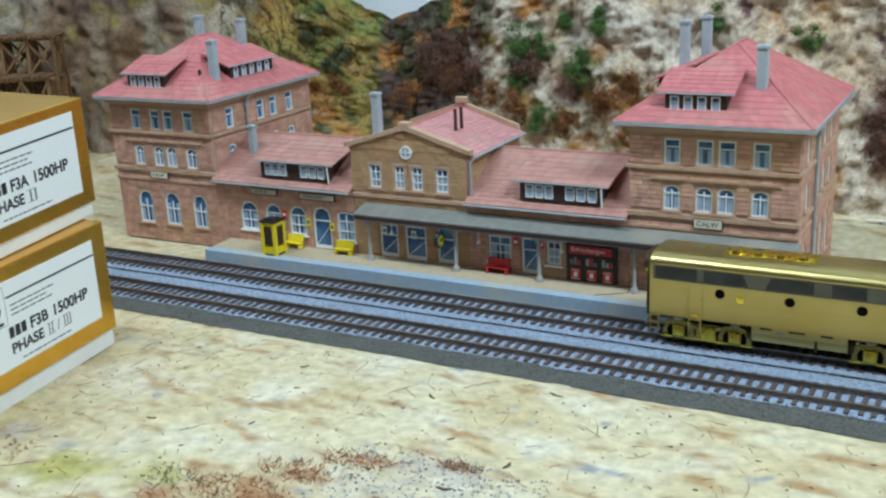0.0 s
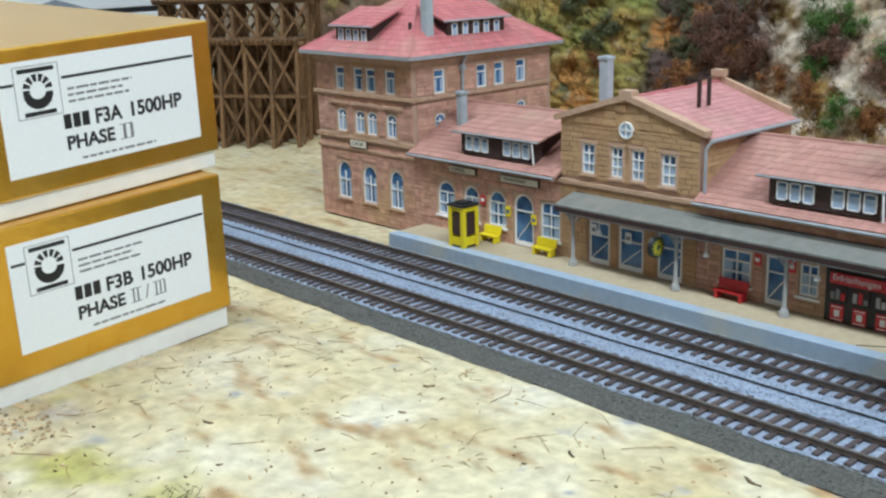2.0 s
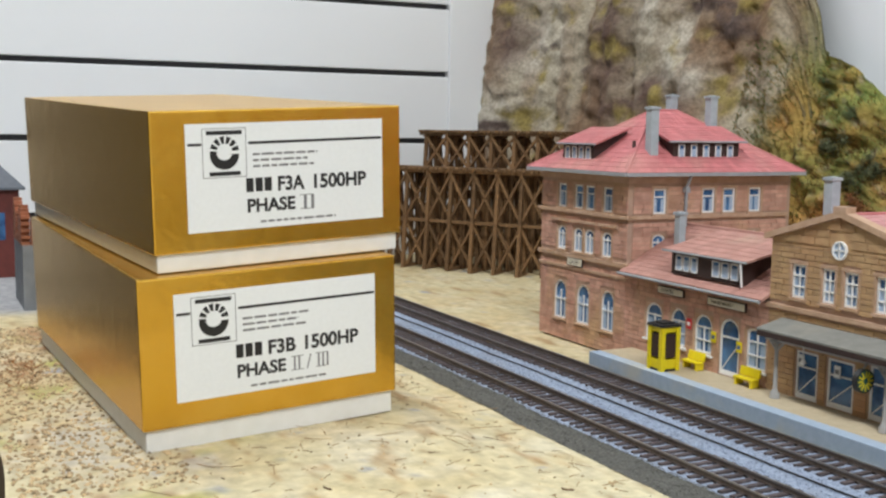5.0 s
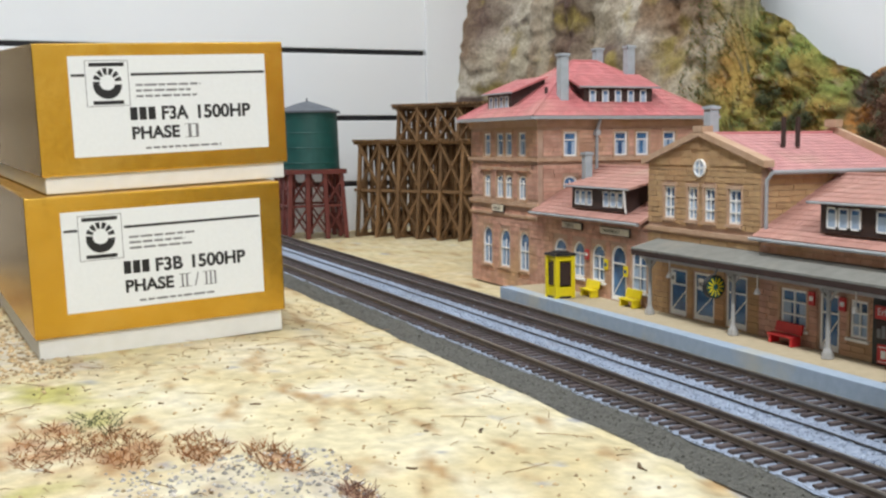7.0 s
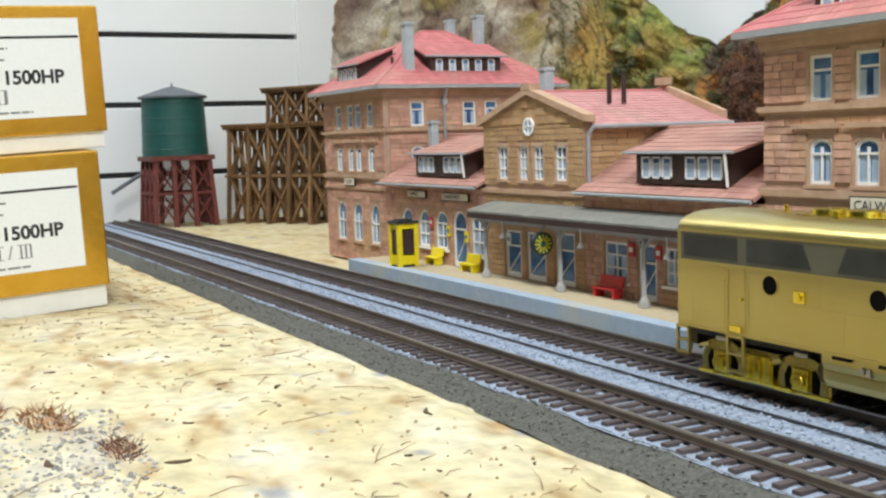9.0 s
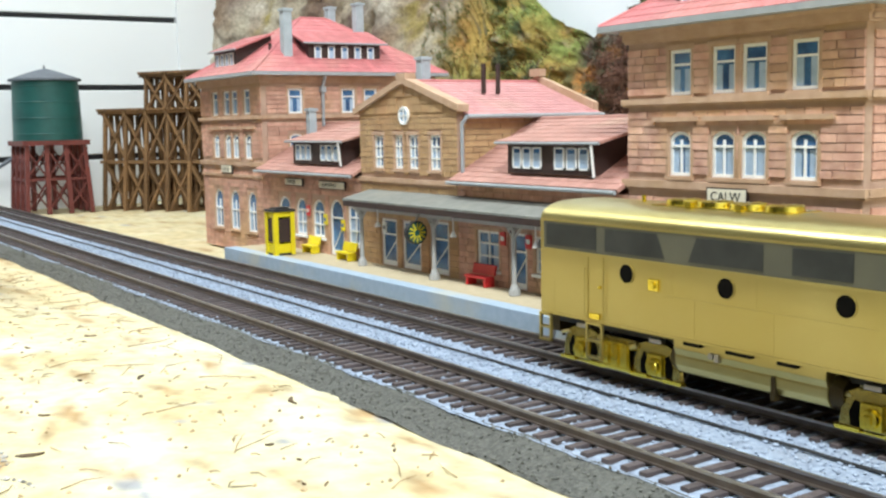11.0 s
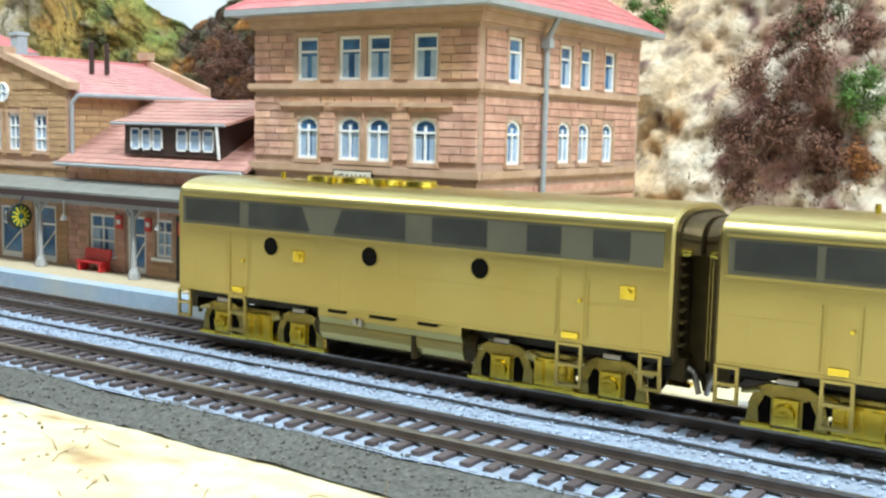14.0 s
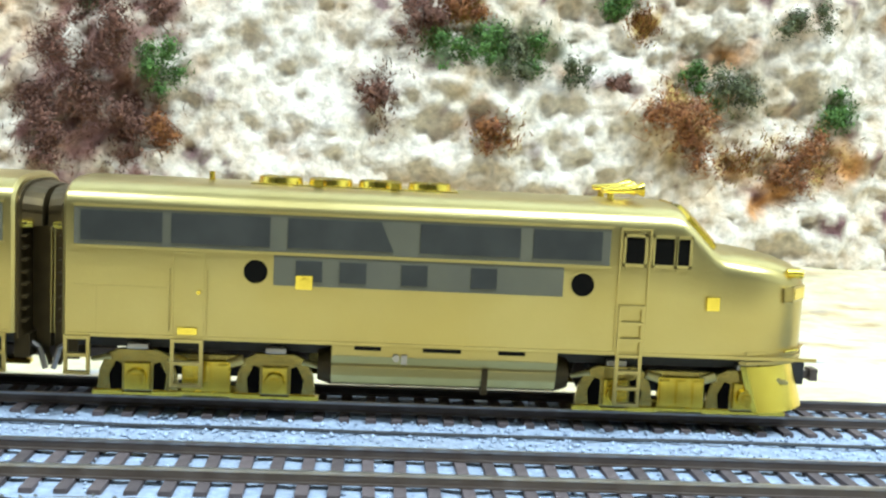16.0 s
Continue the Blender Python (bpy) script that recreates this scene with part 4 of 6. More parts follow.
def wing(x0, x1, label, holes, doors, dorm, stone):
    b = thing("station_wing", x0, YF, -6, label, "building", "parts of the model station")
    w = x1 - x0
    fm = lambda u, d, z: (u - x0, -d, z + 6)
    masonry(b, fm, x0, x1, -6, 48, holes + doors, stone=stone)
    part("rear_wall", Shape().box(0, w, 85, 88, 0, 54), "mortar", b)
    for o in holes:
        window(b, fm, o, bars=(1, 2) if o[1] - o[0] > 9 else (0, 9), sill="frame")
    for o in doors:
        door(b, fm, o)
    za, zr = 56.0, 84.0
    roof_pane(b, ((0.4, -6, za), (w - 0.4, -6, za), (w - 0.4, 46, zr), (0.4, 46, zr)), "roof_dull", rows=14, cols=30)
    roof_pane(b, ((w - 0.4, 94, za), (0.4, 94, za), (0.4, 46, zr), (w - 0.4, 46, zr)), "roof_dull", rows=6, cols=14)
    part("ridge_tiles", Shape().tube((0.4, 46, zr), (w - 0.4, 46, zr), 1.0, n=8), "roof_dull", b)
    part("gutter", Shape().tube((0.4, -7, za - 1), (w - 0.4, -7, za - 1), 0.85, n=10), "gutter", b, "grey eaves gutter")
    u0, u1 = dorm
    step = (u1 - u0) / 7.0
    gr = [(u0 - x0 + 4 + i * 6.8, u0 - x0 + 9.9 + i * 6.8) for i in range(3)] + [(u1 - x0 - 24 + i * 7.6, u1 - x0 - 17.6 + i * 7.6) for i in range(3)]
    dormer(b, lambda u, d, z: (u, -d, z + 6), u0 - x0, u1 - x0, 1.0, 54.5, 67.5, 40, gr, top_rise=9, over=6, mat="roof_dull")
    part("dormer_downpipe", Shape().tube((u1 - x0 + 1.2, -3.5, 73), (u1 - x0 + 1.2, -2.0, 60), 0.6, n=8), "frame", b)
    return b


wing_l = wing(-355, -228, "low station wing with arched windows and dusty red roof", [(-333, -317, 12, 34, 7), (-309, -295, 12, 34, 7), (-287, -272, 12, 34, 7), (-244, -228.8, 11, 33, 2)], [(-265.5, -250, 3.2, 35, 7)], (-309, -249), "sandstone_join")
wing_r = wing(-136, -21, "low station wing with dusty red roof and brown dormer", [(-121, -104, 10, 27.5, 0), (-78, -68, 11.5, 27.5, 0)], [(-96, -84.5, 3.2, 28, 0)], (-96, -40), "sandstone_join")
chimney(wing_l, 20, 25, 66, 94, 5)


def gabled_hall():
    b = thing("station_hall", -228, YF, -6, "ochre stone station hall with a gable, round window and red roof", "building", "parts of the model station")
    w, deep = 92.0, 85.0
    fm = lambda u, d, z: (u, 2.0 - 2.0 - d, z + 6)
    rm = lambda u, d, z: (w + d, u, z + 6)
    lm = lambda u, d, z: (-d, u, z + 6)
    up = [(15, 24.4, 54, 71, 0), (35.6, 43.6, 54, 71, 0), (49.4, 58, 54, 71, 0), (68.6, 78, 54, 71, 0)]
    low = [(20.5, 35, 3.2, 27.5, 0), (41.5, 58, 3.2, 27.5, 0), (67.5, 83, 3.2, 29, 0)]
    masonry(b, fm, 0, w, -6, 81, up + low, stone="ochre_join", skip=((46, 49),))
    masonry(b, rm, 3.6, deep, -6, 81, [], stone="ochre_join", block=(7, 12))
    masonry(b, lm, 3.6, deep, -6, 81, [], stone="ochre_join", block=(7, 12))
    part("rear_wall", Shape().box(0, w, deep, deep + 3, 0, 86), "mortar", b)
    gable = Shape().prism([(0, 80.8), (w, 80.8), (w, 83.5), (w / 2, 97), (0, 83.5)], -3.5, 0.35, fm)
    part("gable", gable, "ochre_join", b, "stepped ochre gable wall")
    gs = Shape()
    z = 82.2
    while z < 95:
        hw = (97 - z) / 13.5 * w / 2 - 5
        for a, c in ((w / 2 - hw, w / 2 - 7 if z < 88 else w / 2 - 0.2), (w / 2 + (7 if z < 88 else 0.2), w / 2 + hw)):
            n = max(1, round((c - a) / 9))
            for i in range(n):
                if c - a > 1.5:
                    gs.box(a + (c - a) * i / n + 0.2, a + (c - a) * (i + 1) / n - 0.2, 0.2, 0.7 + rng.uniform(0, 0.3), z, z + 3.7, fm)
        z += 4.1
    tagged(part("stonework", gs, "ochre_join", b), kind="stuff")
    cop = Shape()
    for s in (-1, 1):
        cop.add([fm(w / 2, -4, 97), fm(w / 2, 2.4, 97), fm(w / 2 + s * 50, 2.4, 82), fm(w / 2 + s * 50, -4, 82), fm(w / 2, -4, 100.2), fm(w / 2, 2.4, 100.2), fm(w / 2 + s * 50, 2.4, 85.2), fm(w / 2 + s * 50, -4, 85.2)],
                [(0, 1, 2, 3), (4, 5, 6, 7), (0, 1, 5, 4), (1, 2, 6, 5), (2, 3, 7, 6), (3, 0, 4, 7)])
    cop.box(w / 2 - 4, w / 2 + 4, -4, 2.6, 99, 102, fm)
    part("coping", cop, "trim", b, "stone gable coping")
    # round window
    ring = Shape()
    rp = [[fm(w / 2 + r * math.cos(t), d, 80.8 + r * math.sin(t)) for t in [2 * math.pi * i / 24 for i in range(24)]] for r, d in ((4.6, 0.3), (4.6, 1.5), (3.7, 1.5), (3.7, 0.3))]
    ring.loft(rp, cap=False)
    ring.box(w / 2 - 0.4, w / 2 + 0.4, 0.9, 1.4, 77.2, 84.4, fm).box(w / 2 - 3.6, w / 2 + 3.6, 0.9, 1.4, 80.4, 81.2, fm)
    rw = part("round_window", ring, "frame", b, "round white gable window")
    part("pane", Shape().prism([(w / 2 + 4 * math.cos(2 * math.pi * i / 24), 80.8 + 4 * math.sin(2 * math.pi * i / 24)) for i in range(24)], 0.4, 0.85, fm), "curtain", rw)
    for o in up:
        window(b, fm, o, bars=(1, 2), trim="trim")
    for o in low:
        door(b, fm, o)
    ledge(b, 0, w, 46, 49, 1.8, (fm, -1, w + 1), (rm, 0, deep))
    za, zr = 88.0, 104.0
    roof_pane(b, ((w + 4, 3.6, za - 1.5), (w + 4, deep + 2, za - 1.5), (w / 2, deep + 2, zr), (w / 2, 3.6, zr)), "roof_pink", rows=12, cols=24)
    roof_pane(b, ((-4, deep + 2, za - 1.5), (-4, 3.6, za - 1.5), (w / 2, 3.6, zr), (w / 2, deep + 2, zr)), "roof_pink", rows=12, cols=24)
    part("ridge_tiles", Shape().tube((w / 2, 3.6, zr), (w / 2, deep + 2, zr), 1.0, n=8), "roof", b)
    part("gutter", Shape().tube((w + 5, 2, za - 2.4), (w + 5, deep + 2, za - 2.4), 1.1, n=10), "gutter", b)
    part("downpipe", Shape().tube((w + 3, 0.5, 50), (w + 3, 0.5, za - 6), 0.9, n=8).tube((w + 3, 0.5, za - 6), (w + 5, 2.5, za - 2), 0.9, n=8), "gutter", b)
    for py in (33, 42):
        part("stove_pipe", Shape().tube((68, py, 97), (68, py, 112), 1.2, n=10), "brown", b, "dark stove pipe")
    rear = Shape()
    rear.prism([(0, 80), (w, 80), (w, 86), (w / 2, 101.5), (0, 86)], -deep - 3, -deep + 0.2, fm)
    rear.box(w / 2 - 4, w / 2 + 4, -deep - 3, -deep + 2, 101, 105, fm)
    part("rear_gable", rear, "trim", b)
    chimney(b, -3, 43, 60, 120, 6)
    return b


gabled_hall()

# canopy and its columns
can = thing("platform_canopy", -218, YF, 3, "long grey felt canopy on slim iron columns along the platform", "canopy")
L = 302.0
part("canopy_roof", Shape().prism([(-0.9, 38.2), (-18, 34.4), (-18, 35.4), (-0.9, 39.4)], 0, L, lambda u, d, z: (d, u, z)), "canopy", can)
part("canopy_soffit", Shape().prism([(-0.9, 37.6), (-17.4, 33.8), (-17.4, 34.3), (-0.9, 38.1)], 1, L - 1, lambda u, d, z: (d, u, z)), "brown", can)
# added dark strip: the shadow gap below the canopy's front edge, as a solid
part("fascia", Shape().box(0.5, L - 0.5, -17.9, -17.3, 31.6, 34.3), "brown", can, "dark fascia board under the canopy edge")
part("canopy_beam", Shape().box(1, L - 4, -12.6, -9.8, 29.2, 32.0), "grey_paint", can, "grey iron beam under the canopy", bevel=0.3)
for rx_ in range(12, 300, 24):
    part("rafter", Shape().prism([(-1.2, 35.6), (-17, 32.0), (-17, 33.9), (-1.2, 37.6)], rx_ - 0.6, rx_ + 0.6, lambda u, d, z: (d, u, z)), "brown", can)
for cx in (-210, -141, -79, -14, 56):
    c = part("column", Shape().tube((cx + 218, -11.2, 3), (cx + 218, -11.2, 29.3), 1.15, 0.95, n=12), "grey_paint", can, "slim grey iron column", smooth=True)
    part("column_base", Shape().tube((cx + 218, -11.2, 0), (cx + 218, -11.2, 2.6), 2.6, 2.4, n=8).tube((cx + 218, -11.2, 2.6), (cx + 218, -11.2, 4.6), 2.0, 1.3, n=8), "grey_paint", c)
    br = Shape()
    for s in (-1, 1):
        br.beam((cx + 218, -11.2, 24.2), (cx + 218 + s * 5, -11.2, 29.3), 0.9)
    br.box(cx + 216.5, cx + 219.5, -13, -9.4, 28, 29.3)
    part("bracket", br, "grey_paint", c)
for cx in (-190, -122, -62, 26, 70):
    lp = thing("platform_lamp", cx, YF - 13, 31.5, "small white hanging platform lamp under the canopy", "lamp", "lamps under the canopy")
    part("stem", Shape().tube((0, 0, -4), (0, 0, 3.4), 0.3, n=6), "frame", lp)
    part("shade", Shape().tube((0, 0, -6.5), (0, 0, -4), 1.7, 0.6, n=10), "frame", lp)

# platform
plat = thing("platform", -345, 22, -6.5, "tan station platform with a blue-grey kerb", "platform", kind="structure")
part("slab", Shape().box(0, 432, 8, 32.5, 0, 9.3), "platform", plat)
part("kerb", Shape().box(0, 432, 0, 8, 0, 9.5), "kerb", plat, "blue-grey kerb stone", bevel=0.3)
part("end_step", Shape().box(423, 432.4, 16, 31, 9.35, 9.9), "kerb", plat)
part("joint", Shape().box(0, 34, -0.25, 0.25, 0, 0.3, lambda u, d, z: (309 + u * 0.55, 9 + u * 0.35 + d, 9.3 + z)), "black", plat)


# platform things
def bench(x, y, w, mat, label):
    b = thing("bench", x, y, 3, label, "bench", "benches on the platform")
    part("seat", Shape().box(-w / 2, w / 2, -2.5, 2.2, 3.6, 4.6), mat, b, bevel=0.2)
    part("backrest", Shape().prism([(2.0, 4.8), (3.0, 4.8), (4.2, 9.5), (3.2, 9.5)], -w / 2, w / 2, lambda u, d, z: (d, u, z)), mat, b, bevel=0.2)
    for s in (-1, 1):
        part("leg", Shape().box(s * (w / 2 - 1.6) - 0.7, s * (w / 2 - 1.6) + 0.7, -2.2, 3.0, 0, 3.6), mat, b)
    return b


bench(-281, 49, 14, "yellow", "yellow painted platform bench against the station wall")
bench(-236, 48, 15, "yellow", "yellow painted platform bench near the door")
bench(-112, 49, 17, "red", "red painted platform bench under the canopy")

booth = thing("phone_booth", -287, 33, 3, "yellow telephone booth with a dark roof on the platform", "phone booth")
for sx in (-1, 1):
    for sy in (-1, 1):
        part("post", Shape().box(sx * 5.2 - 1.3, sx * 5.2 + 1.3, sy * 5.2 - 1.3, sy * 5.2 + 1.3, 0, 25), "yellow", booth)
part("base", Shape().box(-6.3, 6.3, -6.3, 6.3, 0, 1.2), "black", booth)
for nm, a in (("front_panel", (-4.6, 4.6, -5.9, -5.3)), ("back_panel", (-4.6, 4.6, 5.3, 5.9)), ("side_panel", (-5.9, -5.3, -4.6, 4.6)), ("side_panel", (5.3, 5.9, -4.6, 4.6))):
    p = part(nm, Shape().box(*a, 1.2, 6.5).box(*a, 22, 25), "yellow", booth)
    q = (a[0], a[1], a[2] + 0.15, a[3] - 0.15) if a[1] - a[0] > 2 else (a[0] + 0.15, a[1] - 0.15, a[2], a[3])
    if nm != "back_panel":
        part("glazing", Shape().box(*q, 7.5, 21), "brown", p, "dark booth window")
    else:
        part("upper_panel", Shape().box(*q, 6.5, 22), "yellow", p)
part("roof", Shape().box(-7, 7, -7, 7, 25, 26.4, taper=0.3).box(-4, 4, -4, 4, 26.4, 27.4), "black", booth)
part("telephone", Shape().box(-1.6, 1.6, 3.5, 5.2, 11, 16), "black", booth)

clock = thing("platform_clock", -151, 40, 25, "round dark green platform clock with yellow rays under the canopy", "clock")
part("case", Shape().tube((-1.4, 0, 0), (1.4, 0, 0), 5.6, n=28), "black", clock, smooth=True)
rays = Shape()
for i in range(12):
    t = math.pi * i / 6
    rays.beam((1.45, 1.6 * math.cos(t), 1.6 * math.sin(t)), (1.45, 4.6 * math.cos(t), 4.6 * math.sin(t)), 0.35, 0.7)
part("dial_rays", rays, "yellow", clock, "yellow dial marks")
part("dial", Shape().tube((1.35, 0, 0), (1.5, 0, 0), 4.9, n=28), "tank_green", clock)
part("hanger", Shape().tube((0, 0, 5.4), (0, 3.5, 10.5), 0.5, n=8), "grey_paint", clock)

kiosk = thing("refreshment_kiosk", -46, YF, 3, "dark refreshment kiosk front with red sign and posters", "kiosk")
part("counter_front", Shape().box(-17.5, 17.5, -2.2, -0.9, 0, 27), "black", kiosk)
for kx in (-11, 0, 11):
    part("display_window", Shape().box(kx - 4.4, kx + 4.4, -2.6, -2.2, 10.5, 18.5), "brown", kiosk)
    for gx in (-2.6, 0.0, 2.6):
        part("shelf_item", Shape().box(kx + gx - 1.0, kx + gx + 1.0, -2.9, -2.6, 11.2, 13.6 + rng.uniform(0, 3)), rng.choice(("thin_ink", "red", "grey_paint")), kiosk)
    po = part("poster", Shape().box(kx - 3.3, kx + 3.3, -2.7, -2.2, 0.8, 8.6), "red", kiosk, "small red poster with pale border")
    part("poster_print", Shape().box(kx - 2.6, kx + 2.6, -2.9, -2.7, 1.4, 1.8).box(kx - 2.6, kx + 2.6, -2.9, -2.7, 7.4, 7.8).box(kx - 1.2, kx + 1.4, -2.9, -2.7, 3, 6.2), "label", po)
sg = part("sign_board", Shape().box(-14.5, 14.5, -4.2, -3.0, 19.2, 24.6), "red", kiosk, "red kiosk sign with pale lettering", bevel=0.15)
part("bracket", Shape().box(-12, -11, -3.0, -2.0, 20, 24).box(11, 12, -3.0, -2.0, 20, 24), "black", kiosk)
lettering("sign_lettering", "Erfrischungen", 4.2, pose(-13.2 * MM, -4.24 * MM, 20.9 * MM, 90), "label", kiosk)


def name_board(x, z, w, h, text, size, dx):
    s = thing("name_board", x, YF - 1.0, z, "cream station name board reading " + text, "sign", "name boards on the station")
    part("board", Shape().box(0, w, -1.1, 0, 0, h), "brown", s)
    part("panel", Shape().box(0.5, w - 0.5, -1.3, -1.1, 0.5, h - 0.5), "cream", s, "cream painted panel")
    lettering("lettering", text, size, pose(dx * MM, -1.34 * MM, 0.27 * h * MM, 90), "ink", s)
    return s


name_board(20, 46.2, 18, 6.4, "CALW", 4.6, 2.0)
name_board(-320, 41.0, 24, 4.6, "EXPRESS", 3.2, 3.0)
name_board(-275, 40.6, 31, 4.8, "FAHRDIENST", 3.2, 3.2)
name_board(-420, 46.0, 18, 5.6, "CALW", 4.0, 2.6)
for x, z, mt in ((-291, 24, "red"), (-269.5, 20, "yellow"), (-248.5, 18, "yellow"), (-100, 22, "red"), (-81.5, 22, "red"), (-203, 20, "label"), (-179, 19, "label")):
    s = thing("wall_notice", x, YF - 1.0, z, {"red": "small red enamel notice on the station wall", "yellow": "small yellow and blue notice on the station wall", "label": "pale paper notice on the station wall"}[mt], "sign", "notices on the station wall")
    part("plate", Shape().box(-1.9, 1.9, -0.6, 0, 0, 6), mt, s)
    part("print", Shape().box(-1.2, 1.2, -0.75, -0.6, 2, 4), "label" if mt == "red" else ("pane" if mt == "yellow" else "thin_ink"), s)


# ---- the brass locomotives ----
def section(x, w, top, z0=16.0, flat=0.0):
    """Carbody cross-section at x: upright sides, rounded roof."""
    pts = [(-w, z0), (-w, z0 + (top - z0) * 0.40), (-w, top - 6.2)]
    for i in range(1, 12):
        t = math.pi * i / 12
        pts.append((-w * math.copysign(abs(math.cos(t)) ** 0.62, math.cos(t)), top - 6.2 + 6.2 * math.sin(t) ** 0.85))
    pts += [(w, top - 6.2), (w, z0 + (top - z0) * 0.40), (w, z0)]
    return [(x, y, z) for y, z in pts]


def truck(parent, cx):
    t = part("truck", Shape().box(cx - 19, cx + 19, -7, 7, 5, 9), "black", parent, "dark truck frame core")
    for ax in (-15.8, 15.8):
        w = Shape()
        for s in (-1, 1):
            w.tube((cx + ax, s * 7.2, 5.8), (cx + ax, s * 9.6, 5.8), 5.8, n=20)
            w.tube((cx + ax, s * 6.6, 5.8), (cx + ax, s * 7.3, 5.8), 6.4, n=20)
        w.tube((cx + ax, -10, 5.8), (cx + ax, 10, 5.8), 1.2, n=8)
        part("wheelset", w, "rail", t, "dark wheelset", smooth=True)
    for s in (-1, 1):
        m = lambda u, d, z, s=s: (cx + u, s * (12.2 + d), z)
        sf = part("sideframe", Shape().box(-7.5, 7.5, 0.4, 2.0, 9.6, 11.8, m).box(-7.0, 7.0, 0.2, 1.4, 3.0, 4.4, m), "cast_brass", t, "cast brass truck sideframe", bevel=0.2)
        for ax in (-15.8, 15.8):
            out = [(-9.4, 2.6), (-8.8, 7.4), (-7.2, 11.2), (-4.4, 12.5), (4.4, 12.5), (7.2, 11.2), (8.8, 7.4), (9.4, 2.6)]
            pd = part("pedestal", Shape().prism([(ax + u, z) for u, z in out], 0.6, 2.2, m), "cast_brass", sf, "humped cast brass axle pedestal", bevel=0.25)
            for o in (-1, 1):
                # solid black plates instead of holes, for the shade within
                part("pedestal_opening", Shape().prism([(ax + o * u, z) for u, z in ((3.6, 3.0), (6.2, 3.0), (6.6, 6.4), (5.0, 9.6), (3.6, 9.0))], 1.0, 2.26, m), "void", pd, "dark slanted opening")
            part("foot_strip", Shape().box(ax - 10.2, ax - 3.4, 0.8, 2.9, 1.7, 2.7, m).box(ax + 3.4, ax + 10.2, 0.8, 2.9, 1.7, 2.7, m).box(ax - 10.0, ax + 10.0, 0.6, 1.8, 1.5, 2.1, m), "bright_brass", sf)
            jb = Shape().box(ax - 2.9, ax + 2.9, 1.0, 3.2, 3.2, 9.4, m).tube(m(ax, 3.1, 6), m(ax, 4.5, 6), 2.5, 2.2, n=16).box(ax - 1.0, ax + 1.0, 4.3, 4.9, 5.0, 7.0, m)
            part("journal_box", jb, "bright_brass", sf, "bright brass journal box", bevel=0.15)
            for o in (-5.2, 5.2):
                sp = Shape()
                for i in range(4):
                    sp.tube(m(ax + o, 0.4, 3.4 + i * 1.3), m(ax + o, 0.4, 4.3 + i * 1.3), 1.0, n=8)
                part("spring", sp, "bronze", sf, "dark coil spring")
            # lug in pale metal: its silver highlight is put into the colour
            part("frame_lug", Shape().box(ax - 2.4, ax + 2.4, 0.8, 2.9, 12.6, 14.0, m), "railhead", sf, "silvery solder lug", bevel=0.3)
        hanger = Shape().box(-5.6, 5.6, 1.4, 3.2, 3.0, 10.4, m).box(-5.2, -2.8, 3.2, 3.9, 3.6, 9.8, m).box(-1.2, 1.2, 3.2, 3.9, 3.6, 9.8, m).box(2.8, 5.2, 3.2, 3.9, 3.6, 9.8, m).box(-6.4, 6.4, 1.2, 3.6, 2.2, 3.2, m)
        part("spring_hanger", hanger, "bright_brass", sf, bevel=0.15)
        for o in (-1, 1):
            part("brake_cylinder", Shape().tube(m(o * 8.4, 2.0, 10.8), m(o * 5.0, 2.0, 9.6), 1.2, n=10), "brass", sf, smooth=True)
        for o in (-1, 1):
            part("brake_rod", Shape().tube(m(o * 22.0, 1.6, 10.6), m(o * 26.5, 1.6, 9.6), 0.9, 0.5, n=8), "brass", sf)
    return t


def steps(parent, x, s, z0, z1, w=6.5, name="step_ladder"):
    sh = Shape()
    y = s * 18.9
    for u in (-w / 2, w / 2):
        sh.beam((x + u, y, z0), (x + u, y, z1), 0.8)
    n = max(2, int((z1 - z0) / 4))
    for i in range(n + 1):
        z = z0 + 0.4 + (z1 - z0 - 0.8) * i / n
        sh.box(x - w / 2, x + w / 2, y - 0.8, y + 0.8, z - 0.35, z + 0.35)
    return part(name, sh, "brass", parent, "soldered brass step ladder")


